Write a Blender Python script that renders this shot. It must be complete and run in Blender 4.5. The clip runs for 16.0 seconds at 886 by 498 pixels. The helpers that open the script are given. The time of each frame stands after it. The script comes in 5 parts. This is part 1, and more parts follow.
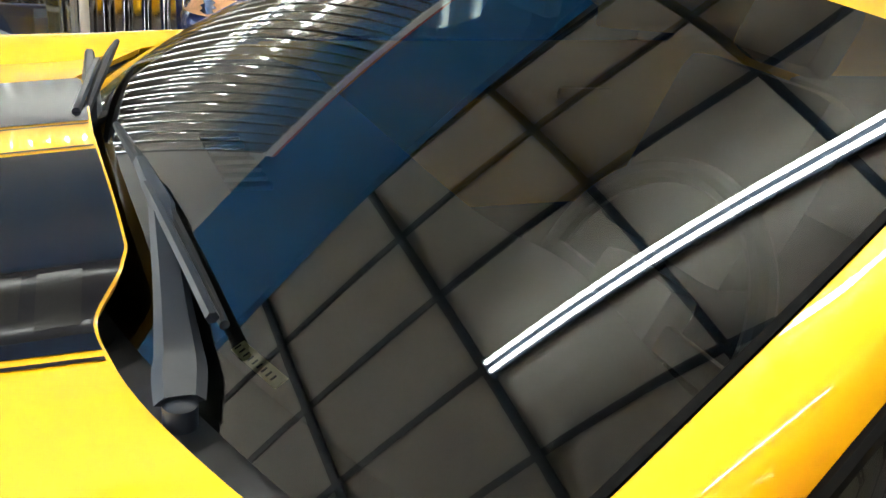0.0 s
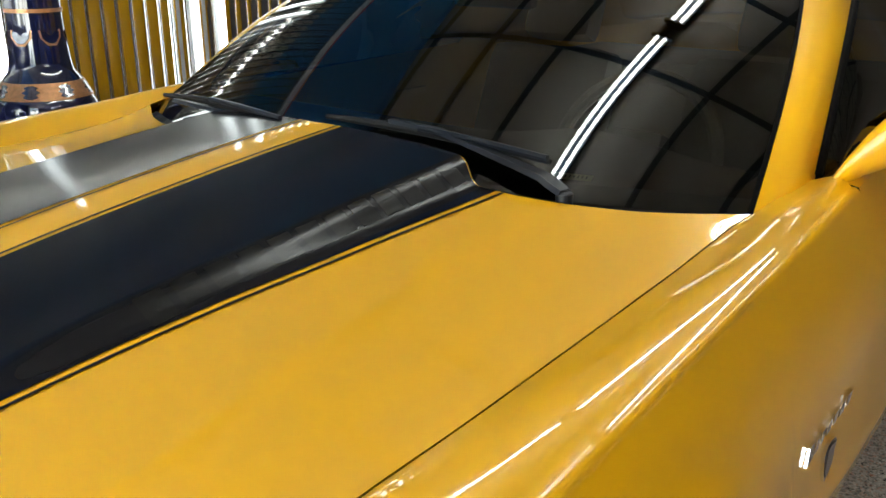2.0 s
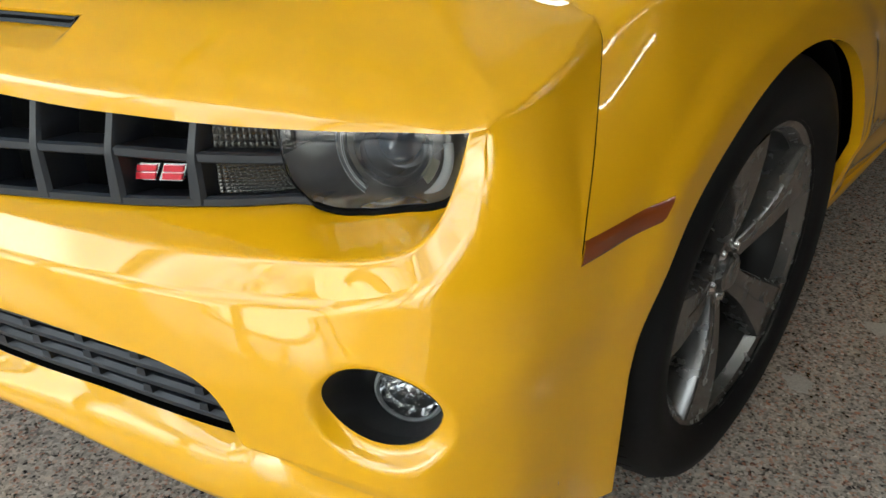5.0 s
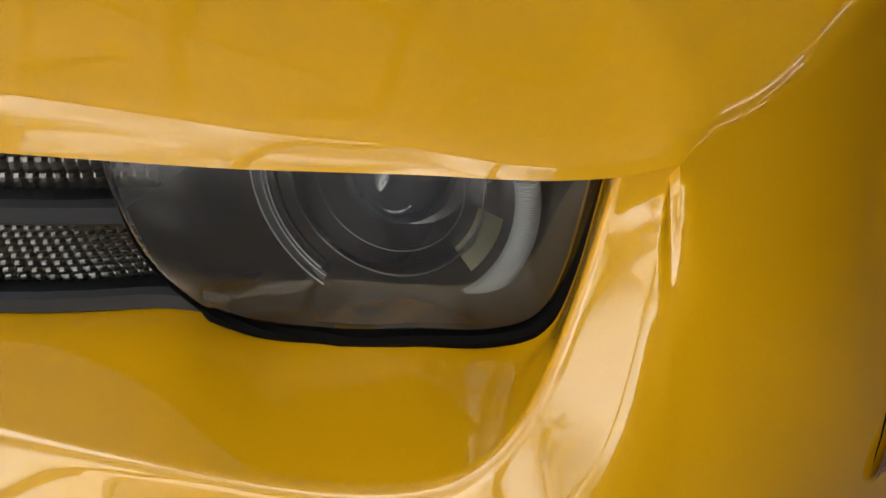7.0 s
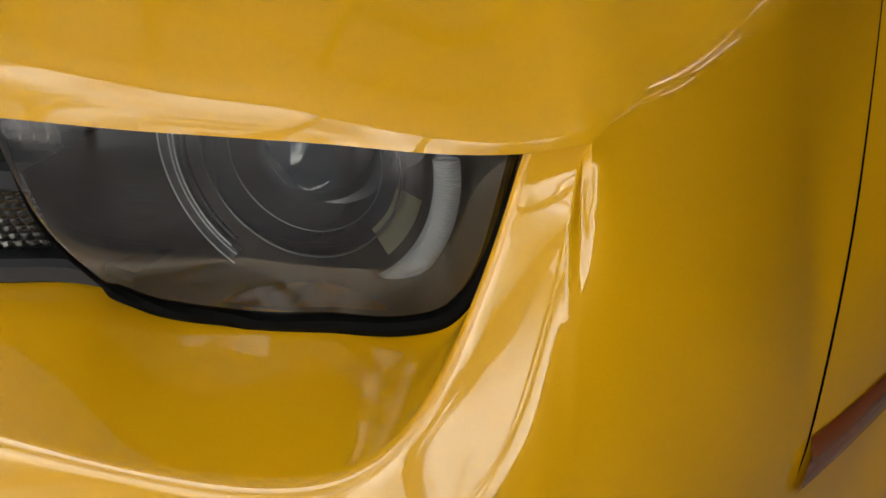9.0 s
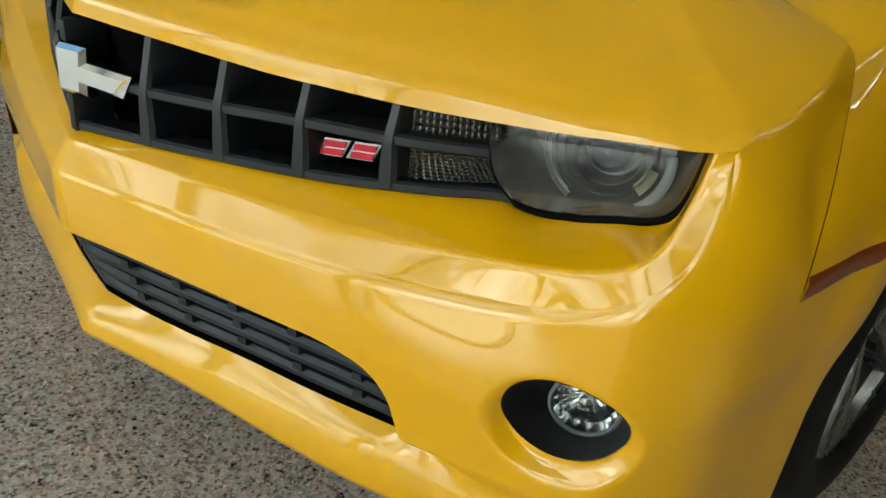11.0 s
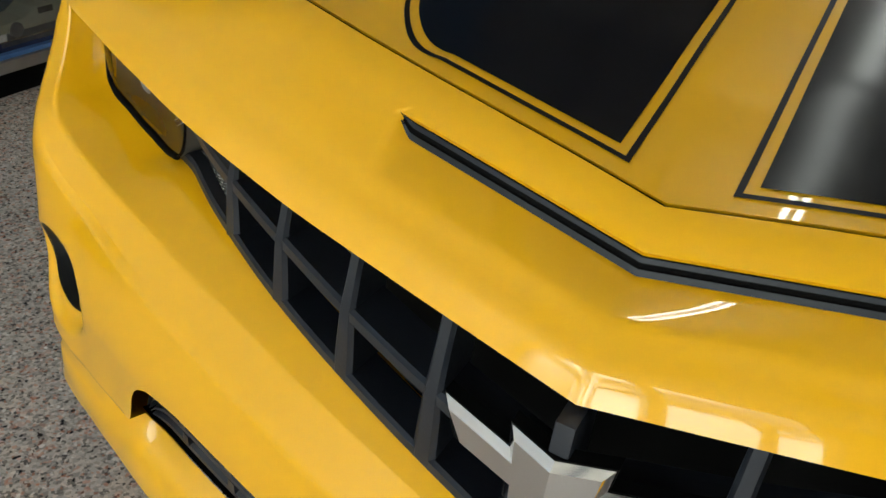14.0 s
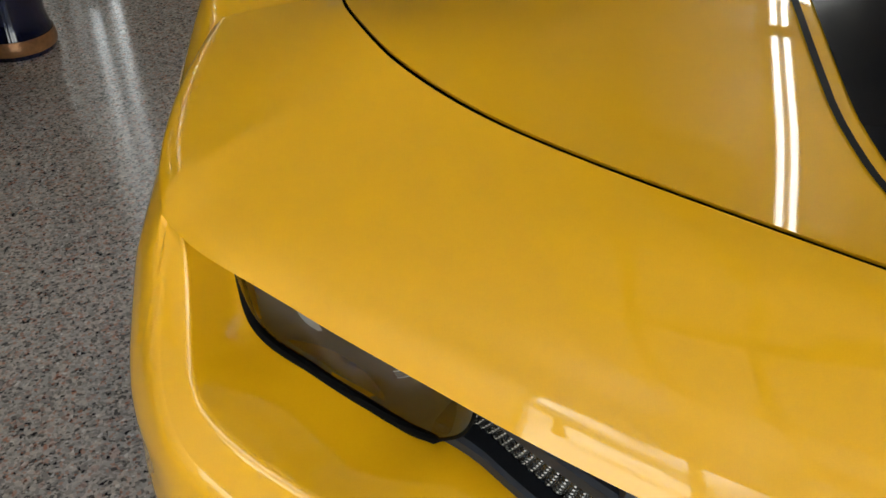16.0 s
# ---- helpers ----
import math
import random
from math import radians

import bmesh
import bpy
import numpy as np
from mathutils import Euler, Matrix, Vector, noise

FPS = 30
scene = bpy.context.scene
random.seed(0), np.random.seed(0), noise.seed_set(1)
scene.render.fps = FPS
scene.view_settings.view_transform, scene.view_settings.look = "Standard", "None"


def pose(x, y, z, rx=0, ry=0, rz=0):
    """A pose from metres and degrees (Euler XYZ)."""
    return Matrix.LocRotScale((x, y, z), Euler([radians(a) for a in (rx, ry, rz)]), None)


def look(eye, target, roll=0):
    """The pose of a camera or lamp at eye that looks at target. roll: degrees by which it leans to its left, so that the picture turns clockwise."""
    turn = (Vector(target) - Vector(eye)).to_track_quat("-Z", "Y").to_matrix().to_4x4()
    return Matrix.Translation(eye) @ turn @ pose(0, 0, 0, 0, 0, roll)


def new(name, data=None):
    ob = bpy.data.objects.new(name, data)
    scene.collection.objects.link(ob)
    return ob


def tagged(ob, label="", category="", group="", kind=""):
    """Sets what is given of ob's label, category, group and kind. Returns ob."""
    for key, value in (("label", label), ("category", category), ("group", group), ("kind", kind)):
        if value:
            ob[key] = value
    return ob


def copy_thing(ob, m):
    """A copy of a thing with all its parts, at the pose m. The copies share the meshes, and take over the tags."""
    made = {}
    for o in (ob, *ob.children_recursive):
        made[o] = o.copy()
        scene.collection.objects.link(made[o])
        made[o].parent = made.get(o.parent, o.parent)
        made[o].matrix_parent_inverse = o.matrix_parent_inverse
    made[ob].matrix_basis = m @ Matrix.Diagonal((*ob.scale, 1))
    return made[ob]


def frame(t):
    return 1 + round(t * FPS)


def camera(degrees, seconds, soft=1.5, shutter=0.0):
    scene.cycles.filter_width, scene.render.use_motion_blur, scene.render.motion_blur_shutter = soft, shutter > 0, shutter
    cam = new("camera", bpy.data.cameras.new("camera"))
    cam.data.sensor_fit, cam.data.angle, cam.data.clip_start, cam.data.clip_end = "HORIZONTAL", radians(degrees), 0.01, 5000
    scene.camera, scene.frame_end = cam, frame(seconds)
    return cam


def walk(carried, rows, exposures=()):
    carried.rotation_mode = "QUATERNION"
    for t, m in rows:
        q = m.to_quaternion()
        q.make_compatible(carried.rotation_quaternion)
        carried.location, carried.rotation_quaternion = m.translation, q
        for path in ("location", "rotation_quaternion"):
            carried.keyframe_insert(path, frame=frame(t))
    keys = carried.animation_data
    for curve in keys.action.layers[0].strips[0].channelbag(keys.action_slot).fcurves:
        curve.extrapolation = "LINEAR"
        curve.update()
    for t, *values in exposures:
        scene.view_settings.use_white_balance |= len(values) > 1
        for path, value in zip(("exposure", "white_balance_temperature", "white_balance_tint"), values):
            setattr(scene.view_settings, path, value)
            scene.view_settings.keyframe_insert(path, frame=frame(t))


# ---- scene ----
cam = camera(54.24, 16.0, soft=1.5, shutter=0.0)
PATH = [
    (0.0, pose(1.0986, 1.3745, 1.3758, 65.80, -6.64, 65.75)),
    (0.5, pose(1.0334, 1.1282, 1.3723, 67.74, -4.34, 51.34)),
    (1.0, pose(1.0572, 0.8215, 1.3761, 69.04, -2.90, 41.76)),
    (1.5, pose(1.1316, 0.5467, 1.3656, 70.11, -1.38, 38.50)),
    (2.0, pose(1.1784, 0.3107, 1.3338, 70.76, -0.10, 38.18)),
    (2.5, pose(1.2036, 0.0596, 1.2941, 71.40, 0.60, 36.18)),
    (3.0, pose(1.2557, -0.0989, 1.2580, 70.89, 0.45, 34.70)),
    (3.5, pose(1.3730, -0.2635, 1.2129, 69.78, -0.60, 36.05)),
    (4.0, pose(1.4204, -0.3776, 1.1629, 66.16, -1.04, 37.60)),
    (4.2, pose(1.4286, -0.3940, 1.1470, 64.67, -0.76, 38.49)),
    (6.3, pose(0.9987, -0.0040, 0.9583, 57.78, -0.56, 40.34)),
    (6.5, pose(0.9630, 0.0408, 0.9406, 56.85, -0.36, 39.63)),
    (7.0, pose(0.9155, 0.1089, 0.8962, 57.27, -0.24, 38.26)),
    (7.5, pose(0.8924, 0.1505, 0.8702, 56.05, -0.96, 38.40)),
    (8.0, pose(0.8950, 0.1727, 0.8583, 55.14, -1.42, 37.89)),
    (8.2, pose(0.8941, 0.1754, 0.8544, 55.41, -1.92, 37.67)),
    (10.3, pose(1.0656, -0.1549, 0.9954, 57.55, -4.38, 40.34)),
    (10.5, pose(1.0888, -0.2370, 1.0200, 57.56, -4.41, 40.69)),
    (11.0, pose(1.1208, -0.4198, 1.0808, 59.17, -5.95, 43.95)),
    (11.5, pose(1.0152, -0.4790, 1.1122, 59.80, -6.83, 45.15)),
    (12.0, pose(0.8584, -0.4837, 1.1361, 59.68, -6.57, 42.24)),
    (12.5, pose(0.6786, -0.4664, 1.1234, 59.13, -6.84, 38.25)),
    (13.0, pose(0.4955, -0.4324, 1.1055, 59.91, -6.44, 35.76)),
    (13.5, pose(0.3384, -0.3953, 1.1129, 59.59, -6.58, 32.71)),
    (14.0, pose(0.0941, -0.3706, 1.1091, 57.78, -6.56, 28.76)),
    (14.5, pose(-0.0548, -0.3405, 1.0944, 58.87, -5.94, 27.67)),
    (15.0, pose(-0.2039, -0.2753, 1.1165, 56.05, -3.81, 24.11)),
    (15.5, pose(-0.3443, -0.1764, 1.1122, 55.71, -2.01, 19.67)),
    (16.0, pose(-0.4986, -0.1117, 1.1325, 53.12, -0.81, 11.83)),
]
BASE = 2.93
LOOKS = [(0.0, 1.68, 6300, 2), (0.5, 2.22, 6250, -1), (1.0, 1.98, 6250, -3), (1.2, 1.65, 6350, -2), (1.45, 0.98, 6250, -3), (1.7, 0.50, 6250, 1), (2.5, 0.28, 6300, 2), (3.5, -0.03, 5950, -2), (4.2, -0.14, 5950, -2), (6.3, -1.05, 6700, 8), (8.2, -1.15, 6700, 8), (10.3, -1.06, 6550, 1), (11.2, -0.88, 6300, -9), (13.0, -0.75, 6300, -4), (14.0, -0.73, 6300, 0), (15.0, -0.88, 6400, 5), (16.0, -0.86, 6400, 5)]
EXPOSURES = [(t, BASE + v, k, tint) for t, v, k, tint in LOOKS]
walk(cam, PATH, EXPOSURES)

# ---- world, sun and large lights ----
world = bpy.data.worlds.new("sky")
scene.world = world
world.use_nodes = True
wn = world.node_tree
sky = wn.nodes.new("ShaderNodeTexSky")
sky.sky_type = "NISHITA"
sky.sun_disc = False
sky.sun_elevation, sky.sun_rotation = radians(66), radians(27)
wn.nodes["Background"].inputs["Strength"].default_value = 0.083
# broken white cloud over the whole sky
cloud, ramp, over = wn.nodes.new("ShaderNodeTexNoise"), wn.nodes.new("ShaderNodeMapRange"), wn.nodes.new("ShaderNodeMix")
cloud.inputs["Scale"].default_value, cloud.inputs["Detail"].default_value = 3.2, 5.0
ramp.interpolation_type = "SMOOTHSTEP"
ramp.inputs["From Min"].default_value, ramp.inputs["From Max"].default_value = 0.38, 0.70
over.data_type = "RGBA"
over.inputs["B"].default_value = (26.0, 25.5, 25.0, 1)
where = wn.nodes.new("ShaderNodeTexCoord")
wn.links.new(where.outputs["Generated"], cloud.inputs["Vector"])
wn.links.new(cloud.outputs["Fac"], ramp.inputs["Value"])
wn.links.new(ramp.outputs["Result"], over.inputs["Factor"])
wn.links.new(sky.outputs["Color"], over.inputs["A"])
wn.links.new(over.outputs["Result"], wn.nodes["Background"].inputs["Color"])
sun = new("sun", bpy.data.lights.new("sun", "SUN"))
sun.data.energy, sun.data.angle, sun.data.color = 5.0, radians(0.5), (1.0, 0.95, 0.86)
sun.matrix_world = look((2, 4, 10), (0, 0, 0))


# ---- materials ----
def material(name, color, rough=0.5, metal=0.0, coat=0.0, spec=0.5, emit=None, strength=0.0):
    m = bpy.data.materials.new(name)
    m.use_nodes = True
    p = m.node_tree.nodes["Principled BSDF"]
    p.inputs["Base Color"].default_value = (*color, 1)
    p.inputs["Roughness"].default_value = rough
    p.inputs["Metallic"].default_value = metal
    p.inputs["Coat Weight"].default_value = coat
    p.inputs["Coat Roughness"].default_value = 0.035
    p.inputs["Coat IOR"].default_value = 1.58
    p.inputs["Specular IOR Level"].default_value = spec
    if emit:
        p.inputs["Emission Color"].default_value = (*emit, 1)
        p.inputs["Emission Strength"].default_value = strength
    return m


def vary(m, scale, amount, bump=0.0, detail=4.0, rough=0.0):
    """Noise over colour, roughness and relief, in metres."""
    n, l = m.node_tree.nodes, m.node_tree.links
    p = n["Principled BSDF"]
    co = n.new("ShaderNodeTexCoord")
    tex = n.new("ShaderNodeTexNoise")
    tex.inputs["Scale"].default_value = scale
    tex.inputs["Detail"].default_value = detail
    l.new(co.outputs["Object"], tex.inputs["Vector"])
    base = tuple(p.inputs["Base Color"].default_value)[:3]
    mix = n.new("ShaderNodeMix")
    mix.data_type = "RGBA"
    mix.inputs["A"].default_value = (*[c * (1 - amount) for c in base], 1)
    mix.inputs["B"].default_value = (*[min(1, c * (1 + amount)) for c in base], 1)
    l.new(tex.outputs["Fac"], mix.inputs["Factor"])
    l.new(mix.outputs["Result"], p.inputs["Base Color"])
    if rough:
        r = p.inputs["Roughness"].default_value
        mr = n.new("ShaderNodeMapRange")
        mr.inputs["To Min"].default_value, mr.inputs["To Max"].default_value = max(0, r - rough), min(1, r + rough)
        l.new(tex.outputs["Fac"], mr.inputs["Value"])
        l.new(mr.outputs["Result"], p.inputs["Roughness"])
    if bump:
        b = n.new("ShaderNodeBump")
        b.inputs["Strength"].default_value = 0.4
        b.inputs["Distance"].default_value = bump
        l.new(tex.outputs["Fac"], b.inputs["Height"])
        l.new(b.outputs["Normal"], p.inputs["Normal"])
    return m


def clear(name, tint=(1, 1, 1), ior=1.5, rough=0.0):
    """A thin clear sheet: see-through, with the gloss of its face."""
    m = bpy.data.materials.new(name)
    m.use_nodes = True
    n, l = m.node_tree.nodes, m.node_tree.links
    n.remove(n["Principled BSDF"])
    t, g, mx, f = (n.new("ShaderNodeBsdfTransparent"), n.new("ShaderNodeBsdfGlossy"), n.new("ShaderNodeMixShader"), n.new("ShaderNodeFresnel"))
    t.inputs["Color"].default_value = (*tint, 1)
    g.inputs["Roughness"].default_value = rough
    f.inputs["IOR"].default_value = ior
    l.new(f.outputs["Fac"], mx.inputs["Fac"])
    l.new(t.outputs["BSDF"], mx.inputs[1])
    l.new(g.outputs["BSDF"], mx.inputs[2])
    l.new(mx.outputs["Shader"], n["Material Output"].inputs["Surface"])
    return m


YELLOW = vary(material("yellow_paint", (0.795, 0.407, 0.003), 0.42, 0.0, 1.0, spec=0.16), 900, 0.04, detail=2)
BLACK_VINYL = vary(material("black_vinyl", (0.006, 0.006, 0.008), 0.15, spec=0.12), 25, 0.12)
PIN_BLACK = material("pinstripe_black", (0.006, 0.005, 0.005), 0.4, spec=0.15)
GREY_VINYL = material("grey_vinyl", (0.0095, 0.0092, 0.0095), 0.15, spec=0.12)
PLASTIC = vary(material("charcoal_plastic", (0.013, 0.0155, 0.021), 0.42, spec=0.45), 300, 0.25, 0.0004, rough=0.08)
BLACK_PLASTIC = vary(material("black_plastic", (0.010, 0.010, 0.011), 0.45), 120, 0.3, 0.0004, rough=0.1)
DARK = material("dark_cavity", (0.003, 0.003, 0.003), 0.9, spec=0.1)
RUBBER = vary(material("tyre_rubber", (0.006, 0.006, 0.0065), 0.6, spec=0.22), 90, 0.3, 0.0006)
WIPER = vary(material("wiper_black", (0.007, 0.009, 0.014), 0.38, spec=0.3), 200, 0.2)
GASKET = material("black_gasket", (0.003, 0.003, 0.003), 0.6, spec=0.04)
CHROME = material("chrome", (0.82, 0.83, 0.85), 0.06, 1.0)
SATIN_CHROME = vary(material("satin_chrome", (0.70, 0.70, 0.70), 0.28, 1.0), 1500, 0.1)
RED = material("red_enamel", (0.55, 0.012, 0.03), 0.25, coat=0.5)
AMBER = material("amber_lens", (0.22, 0.045, 0.008), 0.12, coat=0.6)
RIM = vary(material("gunmetal_rim", (0.22, 0.215, 0.21), 0.27, 0.85, coat=0.4), 40, 0.05, rough=0.02)
BARREL = vary(material("dark_rim_barrel", (0.012, 0.012, 0.012), 0.5, 0.3), 40, 0.2)
LENS = clear("lamp_lens", (0.80, 0.80, 0.78), 1.7)
GLASS = clear("tinted_glass", (0.16, 0.17, 0.16), 1.55)
CLEAR = clear("clear_glass", (0.93, 0.95, 0.95), 1.45)
HOUSING = vary(material("lamp_housing", (0.13, 0.12, 0.10), 0.3), 40, 0.2)
REFLECTOR = material("lamp_reflector", (0.75, 0.76, 0.78), 0.12, 1.0)
STEEL = material("polished_steel", (0.78, 0.77, 0.74), 0.07, 1.0)
INTERIOR = vary(material("interior_grey", (0.030, 0.031, 0.030), 0.6), 50, 0.3)


# ---- mesh helpers ----
def mesh_of(name, verts, faces, mat, smooth=True, sharp=32):
    me = bpy.data.meshes.new(name)
    bm = bmesh.new()
    vs = [bm.verts.new(v) for v in verts]
    for f in faces:
        try:
            bm.faces.new([vs[i] for i in f])
        except ValueError:
            pass
    bmesh.ops.remove_doubles(bm, verts=bm.verts, dist=0.00005)
    bmesh.ops.recalc_face_normals(bm, faces=bm.faces)
    for f in bm.faces:
        f.smooth = smooth
    bm.to_mesh(me)
    bm.free()
    me.materials.append(mat)
    if smooth and sharp:
        me.set_sharp_from_angle(angle=radians(sharp))
    return me


def thing(name, label, category, at=(0, 0, 0), group="", kind=""):
    ob = new(name)
    ob.location = at
    ob.empty_display_size = 0.1
    return tagged(ob, label, category, group, kind)


def part(name, geo, mat, parent=None, label="", smooth=True, sharp=32):
    """Link (verts, faces) as one mesh object under its thing."""
    ob = new(name, mesh_of(name, geo[0], geo[1], mat, smooth, sharp))
    ob.parent = parent
    return tagged(ob, label)


def joined(*geos):
    verts, faces = [], []
    for v, f in geos:
        k = len(verts)
        verts += list(v)
        faces += [tuple(i + k for i in face) for face in f]
    return verts, faces


def mirrored(geo):
    v, f = geo
    return [(-p[0], p[1], p[2]) for p in v], [tuple(reversed(q)) for q in f]


def both(geo):
    return joined(geo, mirrored(geo))


def moved(geo, m):
    return [tuple(m @ Vector(p)) for p in geo[0]], geo[1]


def grid(rows, skip=None, closed=False):
    """A sheet through rows of points; skip(i, j) leaves a face out."""
    n = len(rows[0])
    verts = [tuple(p) for r in rows for p in r]
    faces = []
    for i in range(len(rows) - 1):
        for j in range(n if closed else n - 1):
            if skip and skip(i, j):
                continue
            k = (j + 1) % n
            faces.append((i * n + j, i * n + k, (i + 1) * n + k, (i + 1) * n + j))
    return verts, faces


def box(a, b, bevel=0.0):
    """A block from corner a to corner b, its edges cut by bevel."""
    a, b = Vector(a), Vector(b)
    e = min(bevel, *[abs(b[i] - a[i]) * 0.49 for i in range(3)]) if bevel else 0
    bm = bmesh.new()
    bmesh.ops.create_cube(bm, size=1)
    for v in bm.verts:
        v.co = [(a[i] + b[i]) / 2 + v.co[i] * (b[i] - a[i]) for i in range(3)]
    if e:
        bmesh.ops.bevel(bm, geom=list(bm.edges), offset=e, segments=2, affect="EDGES", profile=0.6)
    bm.verts.index_update()
    out = [tuple(v.co) for v in bm.verts], [tuple(v.index for v in f.verts) for f in bm.faces]
    bm.free()
    return out


def lathe(profile, axis="z", n=48, arc=2 * math.pi, start=0.0):
    """Turn a profile of (radius, height) round an axis."""
    full = abs(arc - 2 * math.pi) < 1e-6
    rows = []
    for r, h in profile:
        row = []
        for k in range(n if full else n + 1):
            a = start + arc * k / n
            c, s = r * math.cos(a), r * math.sin(a)
            row.append({"z": (c, s, h), "y": (c, h, s), "x": (h, c, s)}[axis])
        rows.append(row)
    return grid(rows, closed=full)


def tube(points, radius, n=10, taper=None):
    """A round bar along points."""
    pts = [Vector(p) for p in points]
    rows = []
    up = Vector((0.013, 0.021, 1.0))
    for i, p in enumerate(pts):
        d = (pts[min(i + 1, len(pts) - 1)] - pts[max(i - 1, 0)]).normalized()
        if abs(d.dot(up)) > 0.98 * up.length:
            up = Vector((1, 0.02, 0.01))
        a = d.cross(up).normalized()
        b = d.cross(a).normalized()
        r = radius * (taper[i] if taper else 1)
        rows.append([p + a * r * math.cos(t) + b * r * math.sin(t) for t in np.linspace(0, 2 * math.pi, n, endpoint=False)])
    v, f = grid(rows, closed=True)
    m = len(rows)
    f += [tuple(range(n - 1, -1, -1)), tuple(range((m - 1) * n, m * n))]
    return v, f


def slab(outline, lift):
    """A plate between an outline and its copy moved by lift."""
    n = len(outline)
    top = [tuple(Vector(p) + Vector(lift)) for p in outline]
    verts = [tuple(p) for p in outline] + top
    faces = [tuple(range(n - 1, -1, -1)), tuple(range(n, 2 * n))]
    faces += [(i, (i + 1) % n, n + (i + 1) % n, n + i) for i in range(n)]
    return verts, faces


def spl(x, pts):
    """A smooth curve through (x, value) pairs that never overshoots."""
    xs = [p[0] for p in pts]
    ys = [p[1] for p in pts]
    if x <= xs[0]:
        return ys[0]
    if x >= xs[-1]:
        return ys[-1]
    i = int(np.searchsorted(xs, x, side="right")) - 1
    h = [xs[k + 1] - xs[k] for k in range(len(xs) - 1)]
    dl = [(ys[k + 1] - ys[k]) / h[k] for k in range(len(h))]

    def slope(k):
        if k == 0:
            return dl[0]
        if k == len(xs) - 1:
            return dl[-1]
        if dl[k - 1] * dl[k] <= 0:
            return 0.0
        w1, w2 = 2 * h[k] + h[k - 1], h[k] + 2 * h[k - 1]
        return (w1 + w2) / (w1 / dl[k - 1] + w2 / dl[k])

    t = (x - xs[i]) / h[i]
    a, b = slope(i) * h[i], slope(i + 1) * h[i]
    return (2 * t**3 - 3 * t**2 + 1) * ys[i] + (t**3 - 2 * t**2 + t) * a + (3 * t**2 - 2 * t**3) * ys[i + 1] + (t**3 - t**2) * b


def faired(pts, width, x0=None, x1=None, n=1600):
    """The curve through pts with its small wobbles ironed out over width."""
    x0, x1 = pts[0][0] if x0 is None else x0, pts[-1][0] if x1 is None else x1
    xs = np.linspace(x0, x1, n)
    ys = np.array([spl(v, pts) for v in xs])
    k = max(1, int(3 * width / (x1 - x0) * n))
    w = np.exp(-0.5 * (np.arange(-k, k + 1) / (k / 3)) ** 2)
    pad = np.concatenate([2 * ys[0] - ys[1:k + 1][::-1], ys, 2 * ys[-1] - ys[-k - 1:-1][::-1]])
    ys = np.convolve(pad, w / w.sum(), "valid")
    return lambda x: float(np.interp(x, xs, ys))


def ease(a, b, x):
    t = min(1, max(0, (x - a) / (b - a)))
    return t * t * (3 - 2 * t)


# ---- the car's form: x to its left side, y to its tail, z up ----
# plan of the bumper from the nose round the corner and along the flank
PLAN = [(0, 0.033), (0.3, 0.125), (0.56, 0.215), (0.72, 0.29), (0.82, 0.37), (0.88, 0.46), (0.915, 0.56), (0.93, 0.66), (0.94, 0.9), (0.945, 1.3), (0.945, 1.8), (0.945, 2.5), (0.95, 3.3), (0.945, 3.9), (0.90, 4.35), (0.72, 4.62), (0.0, 4.78)]


def rounded(ctrl, n=40):
    c = [Vector(p) for p in ctrl]
    c = [2 * c[0] - c[1]] + c + [2 * c[-1] - c[-2]]
    out = []
    for i in range(1, len(c) - 2):
        p, q, r, s = c[i - 1:i + 3]
        for k in range(n):
            t = k / n
            out.append(0.5 * (2 * q + (r - p) * t + (2 * p - 5 * q + 4 * r - s) * t**2 + (3 * q - p - 3 * r + s) * t**3))
    out.append(c[-2])
    return out


_plan = rounded(PLAN)
_arc = [0.0]
for _a, _b in zip(_plan, _plan[1:]):
    _arc.append(_arc[-1] + (_b - _a).length)
_px, _py = [p.x for p in _plan], [p.y for p in _plan]
END = _arc[-1]


def at_plan(s):
    return float(np.interp(s, _arc, _px)), float(np.interp(s, _arc, _py))


def s_of_y(y):
    """Arc length at which the flank passes y."""
    k = min(range(len(_plan) * 2 // 3), key=lambda i: abs(_py[i] - y))
    return _arc[k]


def hull(s, d, z):
    """The point d inside the plan at arc length s, at height z."""
    x, y = at_plan(s)
    w = ease(0.45, 1.05, s)
    a = radians(62) * w + radians(28) * ease(1.05, 1.5, s) + radians(75) * ease(4.3, 5.2, s)
    return (x - d * math.sin(a), y + d * math.cos(a), z)


def on_hood(x, y):
    """Height of the bonnet, with its raised middle."""
    zb = spl(y, [(0.15, 0.80), (0.218, 0.817), (0.303, 0.836), (0.36, 0.849), (0.45, 0.872), (0.556, 0.893), (0.8, 0.928), (1.1, 0.962), (1.42, 0.990), (1.6, 1.0)])
    c = spl(y, [(0.2, 0.055), (0.36, 0.042), (0.556, 0.024), (0.8, 0.030), (1.1, 0.050), (1.42, 0.066), (1.5, 0.062), (1.6, 0.036)])
    edge = spl(y, [(0.25, 0.24), (0.5, 0.285), (0.9, 0.31), (1.45, 0.322)])
    h = spl(y, [(0.24, 0.0), (0.48, 0.0), (0.8, 0.018), (1.45, 0.030)])
    return zb - c * abs(x / 0.75) ** (3.2 - 1.5 * ease(0.6, 1.1, y)) + h * (1 - ease(edge, edge + 0.075, abs(x)))


